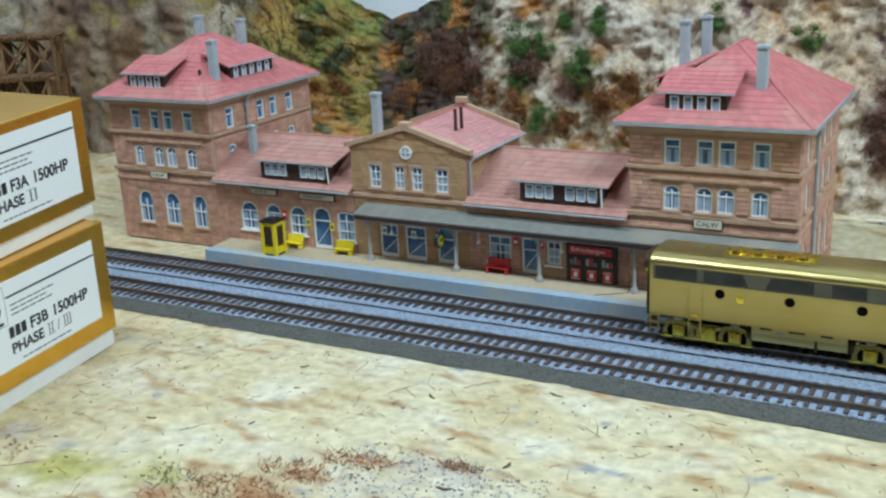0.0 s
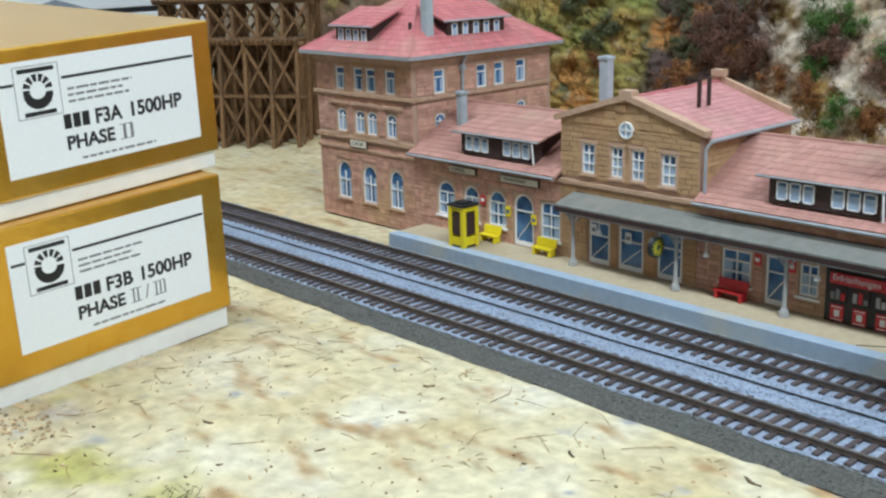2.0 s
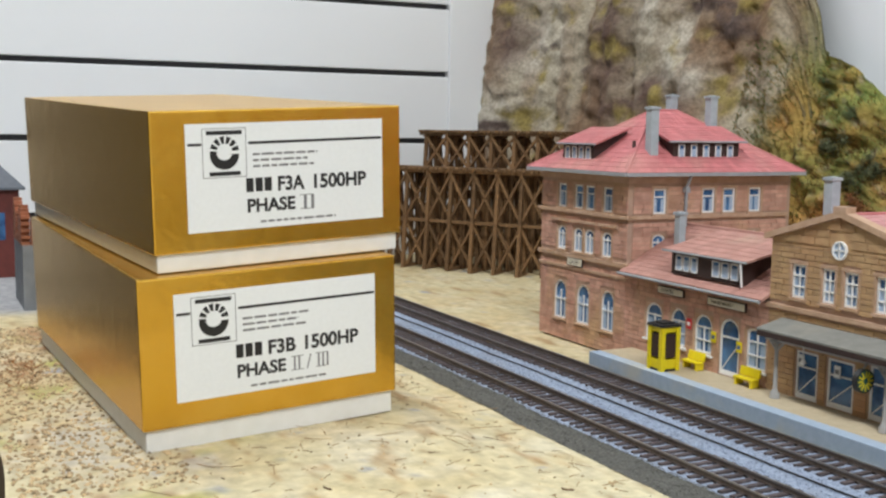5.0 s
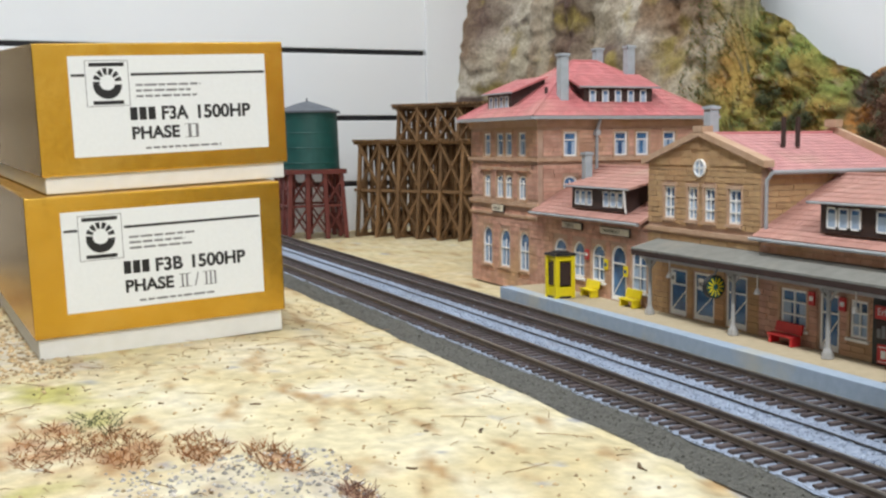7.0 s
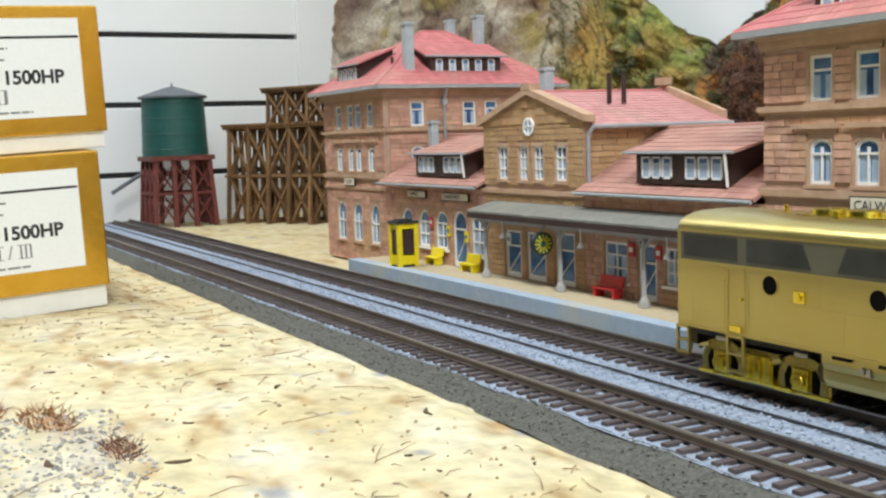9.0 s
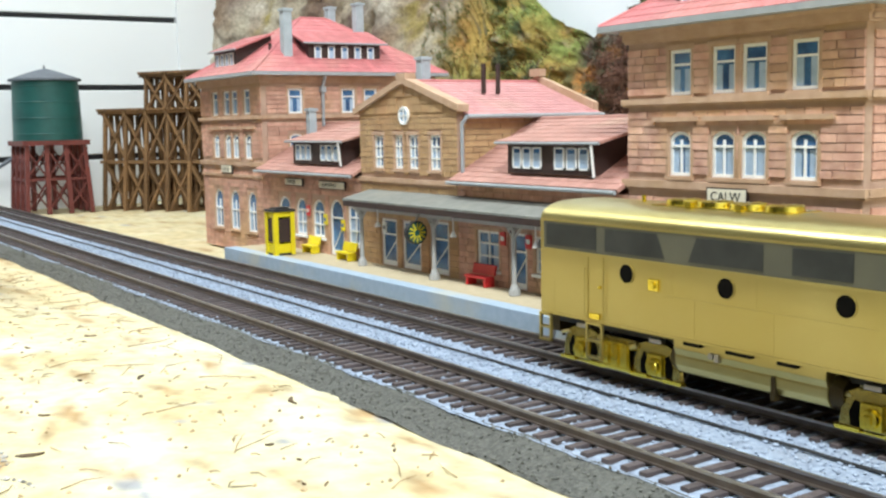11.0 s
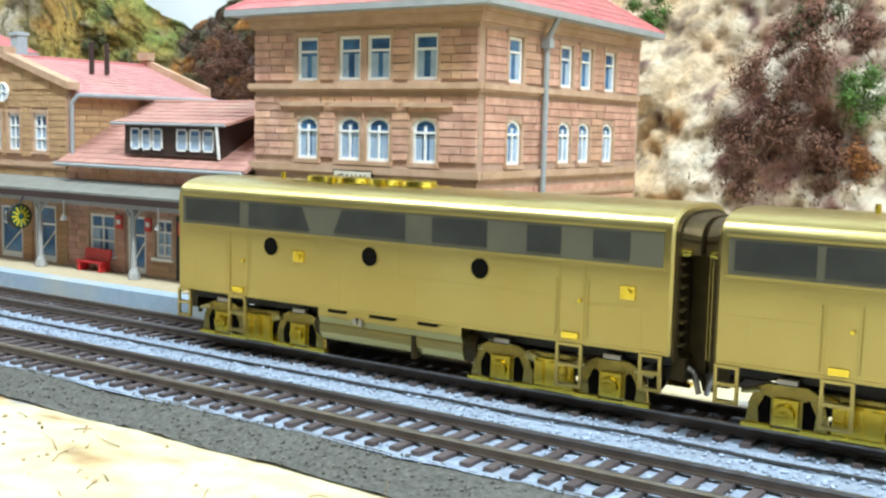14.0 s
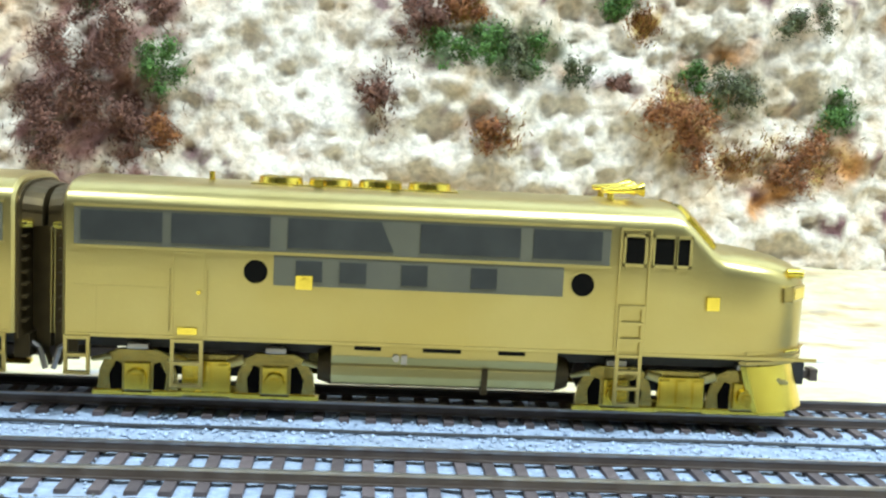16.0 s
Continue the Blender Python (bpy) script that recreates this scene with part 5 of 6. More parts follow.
def side_details(b, length, holes, panels, low_band, doors, rear_door):
    for s in (-1, 1):
        m = lambda u, d, z, s=s: (u, s * (18.5 + d), z)
        a0, a1 = panels[0], panels[1]
        band = part("grille_band", Shape().box(a0, a1, -0.1, 0.22, 37.0, 45.6, m), "screen", b, "grey mesh grille band")
        for p in panels[2]:
            if len(p) == 2:
                poly = [(p[0], 38.0), (p[1], 38.0), (p[1], 44.8), (p[0], 44.8)]
            else:
                poly = [(p[0], 38.0), (p[1], 38.0), (p[2], 44.8), (p[3], 44.8)]
            part("grille_panel", Shape().prism(poly, 0.2, 0.42, m), "dark_screen", band, "dark mesh grille panel")
        bar = Shape()
        for z in (36.6, 45.8):
            bar.box(a0 - 0.5, a1 + 0.5, -0.1, 0.4, z - 0.3, z + 0.3, m)
        if low_band:
            lo = part("lower_grille", Shape().box(low_band[0], low_band[1], -0.1, 0.2, 29.2, 36.2, m), "screen", b, "lower grey grille band")
            for v in low_band[2]:
                part("vent_panel", Shape().box(v, v + 6, 0.2, 0.4, 30.4, 35.2, m), "dark_screen", lo)
            bar.box(low_band[0], low_band[1], -0.1, 0.35, 28.8, 29.3, m)
        for u in (7.5, 66.0, 92.5):
            bar.box(u - 0.1, u + 0.1, -0.1, 0.05, 17, 27.4, m)
        for u in (58.0, 87.0):
            bar.box(u - 0.1, u + 0.1, -0.1, 0.05, 28, 36.3, m)
        if not low_band:
            bar.box(length - 7.6, length - 7.4, -0.1, 0.05, 17, 26.6, m)
            bar.box(33, length - 30, -0.1, 0.13, 27.5, 27.8, m)
            bar.box(length - 22, length - 1.5, -0.1, 0.13, 26.6, 26.9, m)
        else:
            bar.box(2, 24, -0.1, 0.13, 27.5, 27.8, m)
        bar.box(1, length - 1, -0.1, 0.3, 16.0, 16.8, m)
        part("batten", bar, "brass", b, "thin brass panel battens")
        for h in holes:
            ph = part("porthole", Shape().tube(m(h, -0.2, 32.3), m(h, 0.3, 32.3), 3.0, n=28), "brass", b, "round porthole with brass rim", smooth=True)
            # no real hole: the dark inside is a black disc
            part("porthole_opening", Shape().tube(m(h, 0.2, 32.3), m(h, 0.36, 32.3), 2.72, n=28), "void", ph, "dark open porthole")
        for d in doors:
            dr = Shape()
            for u in (d - 3.4, d + 3.4):
                dr.box(u - 0.16, u + 0.16, -0.1, 0.22, 17, 36, m)
            dr.box(d - 3.4, d + 3.4, -0.1, 0.3, 35.6, 36.0, m)
            dp = part("side_door", dr, "brass", b, "door outline in the carbody side")
            hr = Shape()
            for u in (d - 4.2, d + 4.2):
                hr.tube(m(u, 0.7, 18), m(u, 0.7, 32), 0.14, n=6).tube(m(u, 0, 18), m(u, 0.7, 18), 0.14, n=6).tube(m(u, 0, 32), m(u, 0.7, 32), 0.14, n=6)
            part("handrail", hr, "brass", dp)
            part("door_knob", Shape().tube(m(d + 2.4, 0, 27.0), m(d + 2.4, 0.9, 27.0), 0.5, n=8), "bright_brass", dp)
            part("door_plate", Shape().box(d - 2.2, d + 2.2, 0.1, 0.7, 17.2, 18.8, m), "bright_brass", dp)
            steps(b, d, s, 5.0, 16.2)
        for u in (3.5, length - 4.5) if not rear_door else (3.5,):
            steps(b, u, s, 7.2, 16.2, 5.0, "corner_step")
        for u in (holes[0] + 11, length - 11):
            part("class_lamp", Shape().box(u - 1.9, u + 1.9, 0, 0.7, 28.6, 31.8, m).tube(m(u, 0.7, 30.2), m(u, 1.3, 30.2), 1.0, n=10), "bright_brass", b, "small bright brass lamp bracket") if u < length - 20 or not rear_door else None
        lo_, hi_ = length * 0.345, length * 0.645
        prof_ = [(17.3, 15.8), (17.3, 13.2), (16.5, 11.4), (16.7, 10.8), (16.5, 8.4), (15.2, 6.4), (12.6, 5.4), (8.0, 5.2), (8.0, 15.8)]
        ft = part("fuel_tank", Shape().loft([[(u, s * y_, z_) for y_, z_ in prof_] for u in (lo_, lo_ + 0.8, hi_ - 0.8, hi_)]), "brass", b, "brass fuel tank with an air reservoir below the sill", bevel=0.25)
        for e_, q_ in ((hi_, 3.2), (lo_, -3.2)):
            part("tank_end", Shape().tube((e_, s * 11.6, 9.8), (e_ + q_, s * 11.6, 9.8), 4.6, 3.6, n=18), "bronze", ft, "dark reservoir end", smooth=True)
        for u0, u1 in ((0.375, 0.41), (0.465, 0.515), (0.565, 0.60)):
            part("sill_slot", Shape().box(length * u0, length * u1, -1.2, 0.34, 15.0, 15.9, m), "void", ft, "dark slot under the sill")
        part("tank_band", Shape().box(length * 0.545, length * 0.553, s * 8, s * 16.95, 5.0, 11.2), "bronze", ft, "dark tank strap")
        part("tank_valve", Shape().tube((length * 0.43, s * 16.4, 13.2), (length * 0.43, s * 18.2, 13.2), 0.9, n=10).box(length * 0.43 + 1.2, length * 0.43 + 2.6, s * 16.6, s * 18.0, 11.8, 14.0), "railhead", ft, "silvery tank valve")
    part("underframe", Shape().box(2, length - 12 if rear_door else length - 2, -12, 12, 12.5, 16.4), "black", b, "dark underframe")


def roof_gear(b, f0, horns):
    strip = part("fan_deck", Shape().box(f0 - 2, f0 + 47, -7, 7, 50.8, 51.7), "bright_brass", b, "bright brass fan deck", bevel=0.3)
    for i in range(4):
        fx_ = f0 + 4.5 + i * 12
        part("fan_housing", Shape().tube((fx_, 0, 51.5), (fx_, 0, 53.0), 5.4, 5.1, n=24), "bright_brass", strip, "round brass fan housing", smooth=True)
        fb = Shape().tube((fx_, 0, 53), (fx_, 0, 53.25), 1.2, n=12)
        for k_ in range(8):
            t = math.pi * k_ / 4
            fb.beam((fx_, 0, 53.1), (fx_ + 4.7 * math.cos(t), 4.7 * math.sin(t), 53.1), 0.45, 0.25)
        part("fan_grille", fb, "brass", strip)
    for u in (f0 + 14, f0 + 32):
        part("roof_lug", Shape().box(u - 1, u + 1, -8.6, -6.8, 50.4, 53.2), "bright_brass", strip)
    part("exhaust", Shape().tube((f0 - 12, 0, 51), (f0 - 12, 0, 53.6), 0.7, n=8), "bright_brass", b)


def diaphragm(b, x, s):
    # end wall and hood: shadow of the gap is put into their dark colour
    d = part("end_diaphragm", Shape().loft([section(x + s * q, 17.2, 50.0, 14.5) for q in (0.0, 0.6)]).box(min(x, x + s * 4.8), max(x, x + s * 4.8), -7, 7, 10.5, 45.5), "bronze", b, "dark tarnished end wall with a folded diaphragm")
    part("diaphragm_hood", Shape().loft([section(x + s * q, w_, t_, 40.0) for q, w_, t_ in ((0.6, 15.0, 49.4), (4.6, 13.5, 48.8))]), "bronze", d)
    for i in range(9):
        part("end_rung", Shape().box(min(x + s * 0.6, x + s * 1.8), max(x + s * 0.6, x + s * 1.8), -15.6, -12.0, 18 + i * 2.8, 18.5 + i * 2.8), "bronze", d)
    part("edge_strip", Shape().box(min(x + s * 4.8, x + s * 5.0), max(x + s * 4.8, x + s * 5.0), -7.2, -6.0, 14, 45), "brass", d, "bright brass diaphragm edge")
    for y_, z_ in ((-14.6, 40.5), (-12.4, 43.4), (13.5, 42)):
        part("end_lamp", Shape().tube((x + s * 0.6, y_, z_), (x + s * 3.0, y_, z_), 1.1, 0.8, n=8), "bright_brass", d, "small bright brass end lamp")
    part("coupler", Shape().box(min(x - s * 8, x + s * 4.6), max(x - s * 8, x + s * 4.6), -1.2, 1.2, 7.2, 9.6).box(min(x + s * 3, x + s * 5.2), max(x + s * 3, x + s * 5.2), -2, 2, 6.8, 10.2), "rail", b, "dark knuckle coupler")
    for y_ in (-9.5, -5.0, 6.0):
        part("brake_hose", Shape().tube((x - s * 1, y_, 13.5), (x + s * 3.0, y_, 11.0), 0.7, n=6).tube((x + s * 3.0, y_, 11.0), (x + s * 4.4, y_, 6.0), 0.7, n=6), "railhead" if y_ == -9.5 else "bronze", b, "hanging brake hose")
    part("end_sill", Shape().box(min(x - s * 2, x + s * 1.5), max(x - s * 2, x + s * 1.5), -12, 12, 9.0, 14.6), "bronze", b)


def b_unit(x):
    ln = 166.0
    b = thing("booster_locomotive", x, 0, 0, "unpainted brass booster diesel locomotive model standing on the track", "locomotive")
    part("carbody", Shape().loft([section(u, w, t) for u, w, t in ((0, 17.9, 50.9), (0.7, 18.5, 51.5), (ln - 0.7, 18.5, 51.5), (ln, 17.9, 50.9))]), "brass", b, "satin brass carbody shell", smooth=True)
    side_details(b, ln, (40, 77, 113.2), (2.5, ln - 2.5, [(4, 27), (31, 55, 52, 31), (64, 89, 89, 67), (98, 115), (127, 136.5), (145.5, 155)]), None, (26.5, 140), False)
    for cx in (32, 134):
        truck(b, cx)
    roof_gear(b, 40, False)
    diaphragm(b, 0, -1)
    diaphragm(b, ln, 1)
    return b


def a_unit(x):
    ln = 176.0
    b = thing("cab_locomotive", x, 0, 0, "unpainted brass bulldog-nosed cab diesel locomotive model on the track", "locomotive")
    prof = ((0, 17.9, 50.9, 16), (0.7, 18.5, 51.5, 16), (138.5, 18.5, 51.5, 16), (141, 18.4, 51.2, 16), (142.6, 18.4, 50.2, 16), (149.6, 18.4, 43.2, 16), (151.6, 18.3, 41.8, 16), (156, 18.1, 41.1, 16), (160, 17.8, 40.6, 16), (165, 16.7, 39.9, 15.8), (169, 14.9, 39.0, 15.5), (172, 12.5, 37.9, 15.2), (174, 9.7, 36.6, 15), (175.3, 6.3, 34.6, 15), (175.9, 3.2, 32.4, 15.5), (176, 1.2, 29.5, 16))

    def skin(x_, y_):
        """Height of the cab roof or slope at x_, y_."""
        for (a0, w0, t0, _), (a1, w1, t1, _) in zip(prof, prof[1:]):
            if a0 <= x_ <= a1:
                k_ = (x_ - a0) / (a1 - a0)
                w_, t_ = w0 + (w1 - w0) * k_, t0 + (t1 - t0) * k_
                c_ = min(1.0, abs(y_) / w_) ** (1 / 0.62)
                return t_ - 6.2 + 6.2 * (max(0.0, 1 - c_ * c_) ** 0.5) ** 0.85
        return 40.0

    part("carbody", Shape().loft([section(u, w, t, z) for u, w, t, z in prof]), "brass", b, "satin brass carbody shell with rounded nose", smooth=True)
    side_details(b, ln, (43, 118), (2.5, 124, [(4, 22), (24, 46), (50, 74, 71, 50), (80, 103), (106, 122)]), (47, 113.5, (52, 62, 76, 92)), (28, ), True)
    for s in (-1, 1):
        m = lambda u, d, z, s=s: (u, s * (18.5 + d), z)
        # cab door, windows, ladder and hand rails
        cd = Shape()
        for u in (126.4, 133.4):
            cd.box(u - 0.25, u + 0.25, -0.1, 0.45, 17, 46, m)
        cd.box(126.4, 133.4, -0.1, 0.4, 45.4, 46, m)
        dr = part("cab_door", cd, "brass", b, "cab door outline")
        for u0, u1 in ((127.6, 132.0), (134.4, 139.0), (139.8, 142.6)):
            fr = Shape()
            fr.box(u0 - 0.6, u1 + 0.6, -0.1, 0.45, 37.0, 37.7, m).box(u0 - 0.6, u1 + 0.6, -0.1, 0.45, 43.9, 44.6, m).box(u0 - 0.6, u0, -0.1, 0.45, 37.0, 44.6, m).box(u1, u1 + 0.6, -0.1, 0.45, 37.0, 44.6, m)
            cw = part("cab_window", fr, "brass", b, "brass cab side window frame")
            # interior darkness painted as a black plate in the frame
            part("window_opening", Shape().box(u0, u1, -0.1, 0.2, 37.7, 43.9, m), "void", cw, "dark unglazed window opening")
        steps(b, 129.9, s, 4.0, 28.0, 5.4)
        part("headlamp_bracket", Shape().box(147.5, 150.5, -0.2, 0.8, 27.4, 30.6, m), "bright_brass", b)
        # windscreen: frame and dark opening on the slope
        def ws(u, v, d, s=s):
            y_ = 1.1 + 14.9 * u
            x_ = 142.4 + 8.2 * v - 1.2 * u
            return Vector((x_, s * y_, skin(x_, y_))) + Vector((0.62, s * 0.25 * u, 0.7)) * d
        rim = [ws(u, v, 1.0) for u, v in ((0, 0), (0.55, -0.02), (1, 0.12), (1, 0.95), (0.5, 1), (0, 1))]
        inn = [ws(u, v, 1.15) for u, v in ((0.09, 0.13), (0.55, 0.11), (0.90, 0.24), (0.90, 0.84), (0.5, 0.88), (0.09, 0.87))]
        bas = [p - Vector((0.62, 0, 0.75)) * 1.6 for p in rim]
        bin_ = [p - Vector((0.62, 0, 0.75)) * 0.9 for p in inn]
        wf = part("windscreen_frame", Shape().loft([bas, rim, inn, bin_], cap=False), "bright_brass", b, "polished brass windscreen frame", bevel=0.0)
        part("windscreen_opening", Shape().add([p - Vector((0.62, 0, 0.75)) * 0.3 for p in inn], [tuple(range(6))]), "void", wf, "dark unglazed windscreen opening")
        # number board and class lamp
        nbm = lambda u, d, z, s=s: Vector((170.2, s * 13.6, 31.5)) + Vector((0.62, -s * 0.78, 0)) * u + Vector((0.76, s * 0.62, 0.2)) * d + Vector((0, 0, 1)) * z
        part("number_board", Shape().box(-4.2, 4.2, -1.2, 1.3, -1.9, 1.9, nbm), "brass", b, "blank brass number board", bevel=0.3)
        part("number_board_face", Shape().box(-3.5, 3.5, 1.3, 1.45, -1.3, 1.3, nbm), "bright_brass", b)
        part("class_light", Shape().tube((168.0, s * 14.0, 36.4), (171.6, s * 14.6, 36.4), 1.1, n=12), "bright_brass", b, smooth=True)
        # horns
        for k_, dy in enumerate((0, 3.2)):
            hn = part("horn", Shape().tube((124, s * (4 + dy), 53.6), (130 + k_ * 1.5, s * (4 + dy), 54.2), 0.6, 1.0, n=10).tube((130 + k_ * 1.5, s * (4 + dy), 54.2), (132 + k_ * 1.5, s * (4 + dy), 54.4), 1.0, 1.9, n=14).tube((126, s * (4 + dy), 51.0), (126, s * (4 + dy), 53.6), 0.5, n=8), "bright_brass", b, "bright brass air horn", smooth=True)
        # nose grab rails and pilot steps
        part("grab_rail", Shape().tube((172.2, s * 13.4, 17.8), (176.2, s * 6.5, 17.8), 0.3, n=6).tube((168, s * 16.4, 17.8), (172.2, s * 13.4, 17.8), 0.3, n=6), "bright_brass", b)
    part("headlight", Shape().tube((171.0, 0, 33.6), (176.4, 0, 33.2), 3.3, 3.0, n=24), "brass", b, "round headlight housing", smooth=True)
    part("headlight_opening", Shape().tube((176.3, 0, 33.2), (176.55, 0, 33.2), 2.5, n=24), "void", b, "dark empty headlight")
    belt = Shape()
    path = [(158, 18.3), (164, 17.0), (168, 15.4), (171, 13.4), (173.6, 10.6), (175.4, 7.0), (176.3, 3.4), (176.5, 0)]
    path = path + [(u, -w) for u, w in path[-2::-1]]
    for z0, z1, o in ((14.6, 15.4, 0.5), (15.8, 16.6, 0.7), (17.0, 17.8, 0.5)):
        belt.loft([[(u + o * 0.6, w * (1 + 0.02 * o), z0), (u + o * 0.6, w * (1 + 0.02 * o), z1), (u - 1.2, w * 0.96, z1), (u - 1.2, w * 0.96, z0)] for u, w in path])
    part("anticlimber", belt, "brass", b, "ribbed anticlimber belt round the nose", smooth=True)
    pil = Shape()
    pp = [(160, 17.0), (166, 15.6), (170.5, 12.6), (174, 8.6), (175.8, 4.2), (176.2, 0)]
    pp = pp + [(u, -w) for u, w in pp[-2::-1]]
    pil.loft([[(u - 1.0, w * 0.97, 13.8), (u + 0.4, w, 9.0), (u + 2.2, w * 1.04, 3.0), (u + 1.2, w * 1.0, 2.8), (u - 0.8, w * 0.94, 9.0), (u - 2.2, w * 0.92, 13.8)] for u, w in pp])
    part("pilot", pil, "bright_brass", b, "polished flared brass pilot", smooth=True)
    part("coupler_pocket", Shape().box(174.5, 178.6, -3.4, 3.4, 7.0, 13.2), "black", b, "dark coupler pocket")
    part("front_coupler", Shape().box(176, 182, -1.0, 1.0, 8.0, 10.0).box(181, 183, -1.8, 1.8, 7.6, 10.6), "rail", b)
    for cx in (32, 144):
        truck(b, cx)
    roof_gear(b, 42, True)
    diaphragm(b, 0, -1)
    return b


NOSE = 368.0
a_unit(NOSE - 176)
b_unit(NOSE - 176 - 10.6 - 166)


# ---- the two cartons ----
def carton(x, y, z, rz, tilt, length, width, base_h, lid_h, lid_drop, text, marks, label):
    """Gold lidded card box; its front face looks along +x, origin at the near front corner of the base."""
    c = thing("carton", x, y, z, label, "box", "stacked gold cartons", rz=rz, rx=tilt, ry=2.5)
    part("tray", Shape().box(-length, 0, 0, width, 0, base_h), "white", c, "white card tray", bevel=0.8)
    o = 1.6
    z0, z1 = lid_drop, lid_drop + lid_h
    lid = part("lid", Shape().box(-length - o, o, -o, width + o, z0, z1), "gold", c, "gold foil paper lid with worn edges", bevel=0.9)
    fm = lambda u, d, zz_: (o + d, -o + u, z0 + zz_)
    w = width + 2 * o
    lx, lz, lw, lh = marks
    part("label", Shape().box(lx, lx + lw, 0.05, 0.3, lz, lz + lh, fm), "label", c, "white printed paper label")
    ink = Shape()
    ink.box(lx + 1, lx + 7.2, 0.3, 0.36, lz + lh - 9.6, lz + lh - 8.4, fm)
    ink.box(lx + 29, lx + lw - 0.6, 0.3, 0.36, lz + lh - 9.6, lz + lh - 8.4, fm)
    part("rule", ink, "ink", c, "black rule across the label")
    gz = lz + lh - 11.6
    bd = Shape()
    for a in ((7.5, 28, 9.2, 9.5), (7.5, 28, -12.3, -12.0), (7.5, 7.8, -12, 9.2), (27.7, 28, -12, 9.2)):
        bd.box(lx + a[0], lx + a[1], 0.3, 0.36, gz + a[2], gz + a[3], fm)
    part("emblem_border", bd, "thin_ink", c)
    em = Shape()
    for k_ in range(7):
        t = math.pi * (0.02 + 0.16 * k_)
        t2 = t + 0.34
        em.prism([(lx + 17.7 + r * math.cos(q), gz - 0.8 + r * math.sin(q)) for r, q in ((3.6, t), (6.8, t), (6.8, t2), (3.6, t2))], 0.3, 0.36, fm)
    arc = [(lx + 17.7 + 6.8 * math.cos(q), gz - 2.0 + 6.8 * math.sin(q)) for q in [math.pi + math.pi * i / 14 for i in range(15)]]
    arc += [(lx + 17.7 + 3.4 * math.cos(q), gz - 2.0 + 2.6 * math.sin(q)) for q in [2 * math.pi - math.pi * i / 14 for i in range(15)]]
    em.prism(arc, 0.3, 0.36, fm)
    em.box(lx + 9.5, lx + 26, 0.3, 0.36, gz + 6.6, gz + 8.4, fm).box(lx + 10.5, lx + 25, 0.3, 0.36, gz - 11.4, gz - 9.6, fm)
    part("emblem", em, "ink", c, "black radiating emblem on the label")
    fine = Shape()
    for i, q in enumerate((32, 27, 31)):
        u = lx + 31
        while u < lx + 31 + q:
            s = rng.uniform(2, 6)
            fine.box(u, min(u + s, lx + 31 + q), 0.3, 0.35, lz + lh - 14.6 - i * 2.7, lz + lh - 13.6 - i * 2.7, fm)
            u += s + 0.9
    u = lx + 34
    while u < lx + 72:
        s = rng.uniform(2, 6)
        fine.box(u, min(u + s, lx + 72), 0.3, 0.35, lz + 2.4, lz + 3.4, fm)
        u += s + 0.9
    tagged(part("small_print", fine, "thin_ink", c, "fine grey print"), kind="stuff")
    # three plain blocks for the maker's mark, then the type
    mk = Shape()
    for i in range(3):
        mk.box(lx + 27.5 + i * 4.4, lx + 31 + i * 4.4, 0.3, 0.38, lz + 16.6, lz + 22.8, fm)
    part("maker_mark", mk, "ink", c)
    turn = pose(0, 0, 0, 90, 0, 90)
    def write(nm, tx, size, u, zz_, mat, wide, bold):
        lettering(nm, tx, size, Matrix.Translation(Vector(fm(u, 0.32, zz_)) * MM) @ turn, mat, c, width=wide, bold=bold)
    write("type_lettering", text[:3], 8.9, lx + 42.5, lz + 16.6, "ink", 13.4, 0.3)
    write("power_lettering", text[4:], 8.9, lx + 59.5, lz + 16.6, "ink", 27.5, 0.3)
    write("phase_lettering", "PHASE", 8.2, lx + 27.5, lz + 7.6, "ink", 23.5, 0.28)
    write("phase_number", "II" if text.startswith("F3A") else "II / III", 9.6, lx + 54.5, lz + 7.2, "thin_ink", 5.2 if text.startswith("F3A") else 17.5, 0.0)
    serif = Shape()
    for u0, u1 in ((53.8, 60.4),) if text.startswith("F3A") else ((54.0, 60.0), (66.2, 72.6)):
        for zz_ in (7.0, 13.5):
            serif.box(lx + u0, lx + u1, 0.32, 0.38, lz + zz_, lz + zz_ + 0.35, fm)
    part("numeral_serif", serif, "thin_ink", c)
    return c


low = carton(-270.3, -258.0, -6.9, 5.0, 2.3, 226, 121, 74, 67.4, 11.0, "F3B 1500HP", (15.5, 11, 97.5, 48.5), "gold cardboard model box with white label, lower of the stack")
top = carton(-272.9, -251.6, 72.4, 7.1, 2.5, 226, 120, 66, 62, 8.2, "F3A 1500HP", (15.5, 8.5, 97.5, 47.5), "gold cardboard model box with white label, resting on another box")


# ---- far end: water tank, trestle, ruin ----
tank = thing("water_tank", -868, 49, -6.5, "green model water tank on an oxide red timber tower", "water tower")
ring = [(math.cos(2 * math.pi * i / 28), math.sin(2 * math.pi * i / 28)) for i in range(28)]
part("tub", Shape().loft([[(r * c, r * s, z) for c, s in ring] for r, z in ((34, 74), (32.2, 135))]), "tank_green", tank, "green painted tub", smooth=True)
hp = Shape()
for z in (80, 96, 112, 128):
    hp.loft([[(r * c, r * s, zz_) for c, s in ring] for r, zz_ in ((34.2 - (z - 74) * 0.03, z), (34.6 - (z - 74) * 0.03, z + 0.6), (34.2 - (z - 74) * 0.03, z + 1.2))], cap=False)
part("hoop", hp, "tank_green", tank)
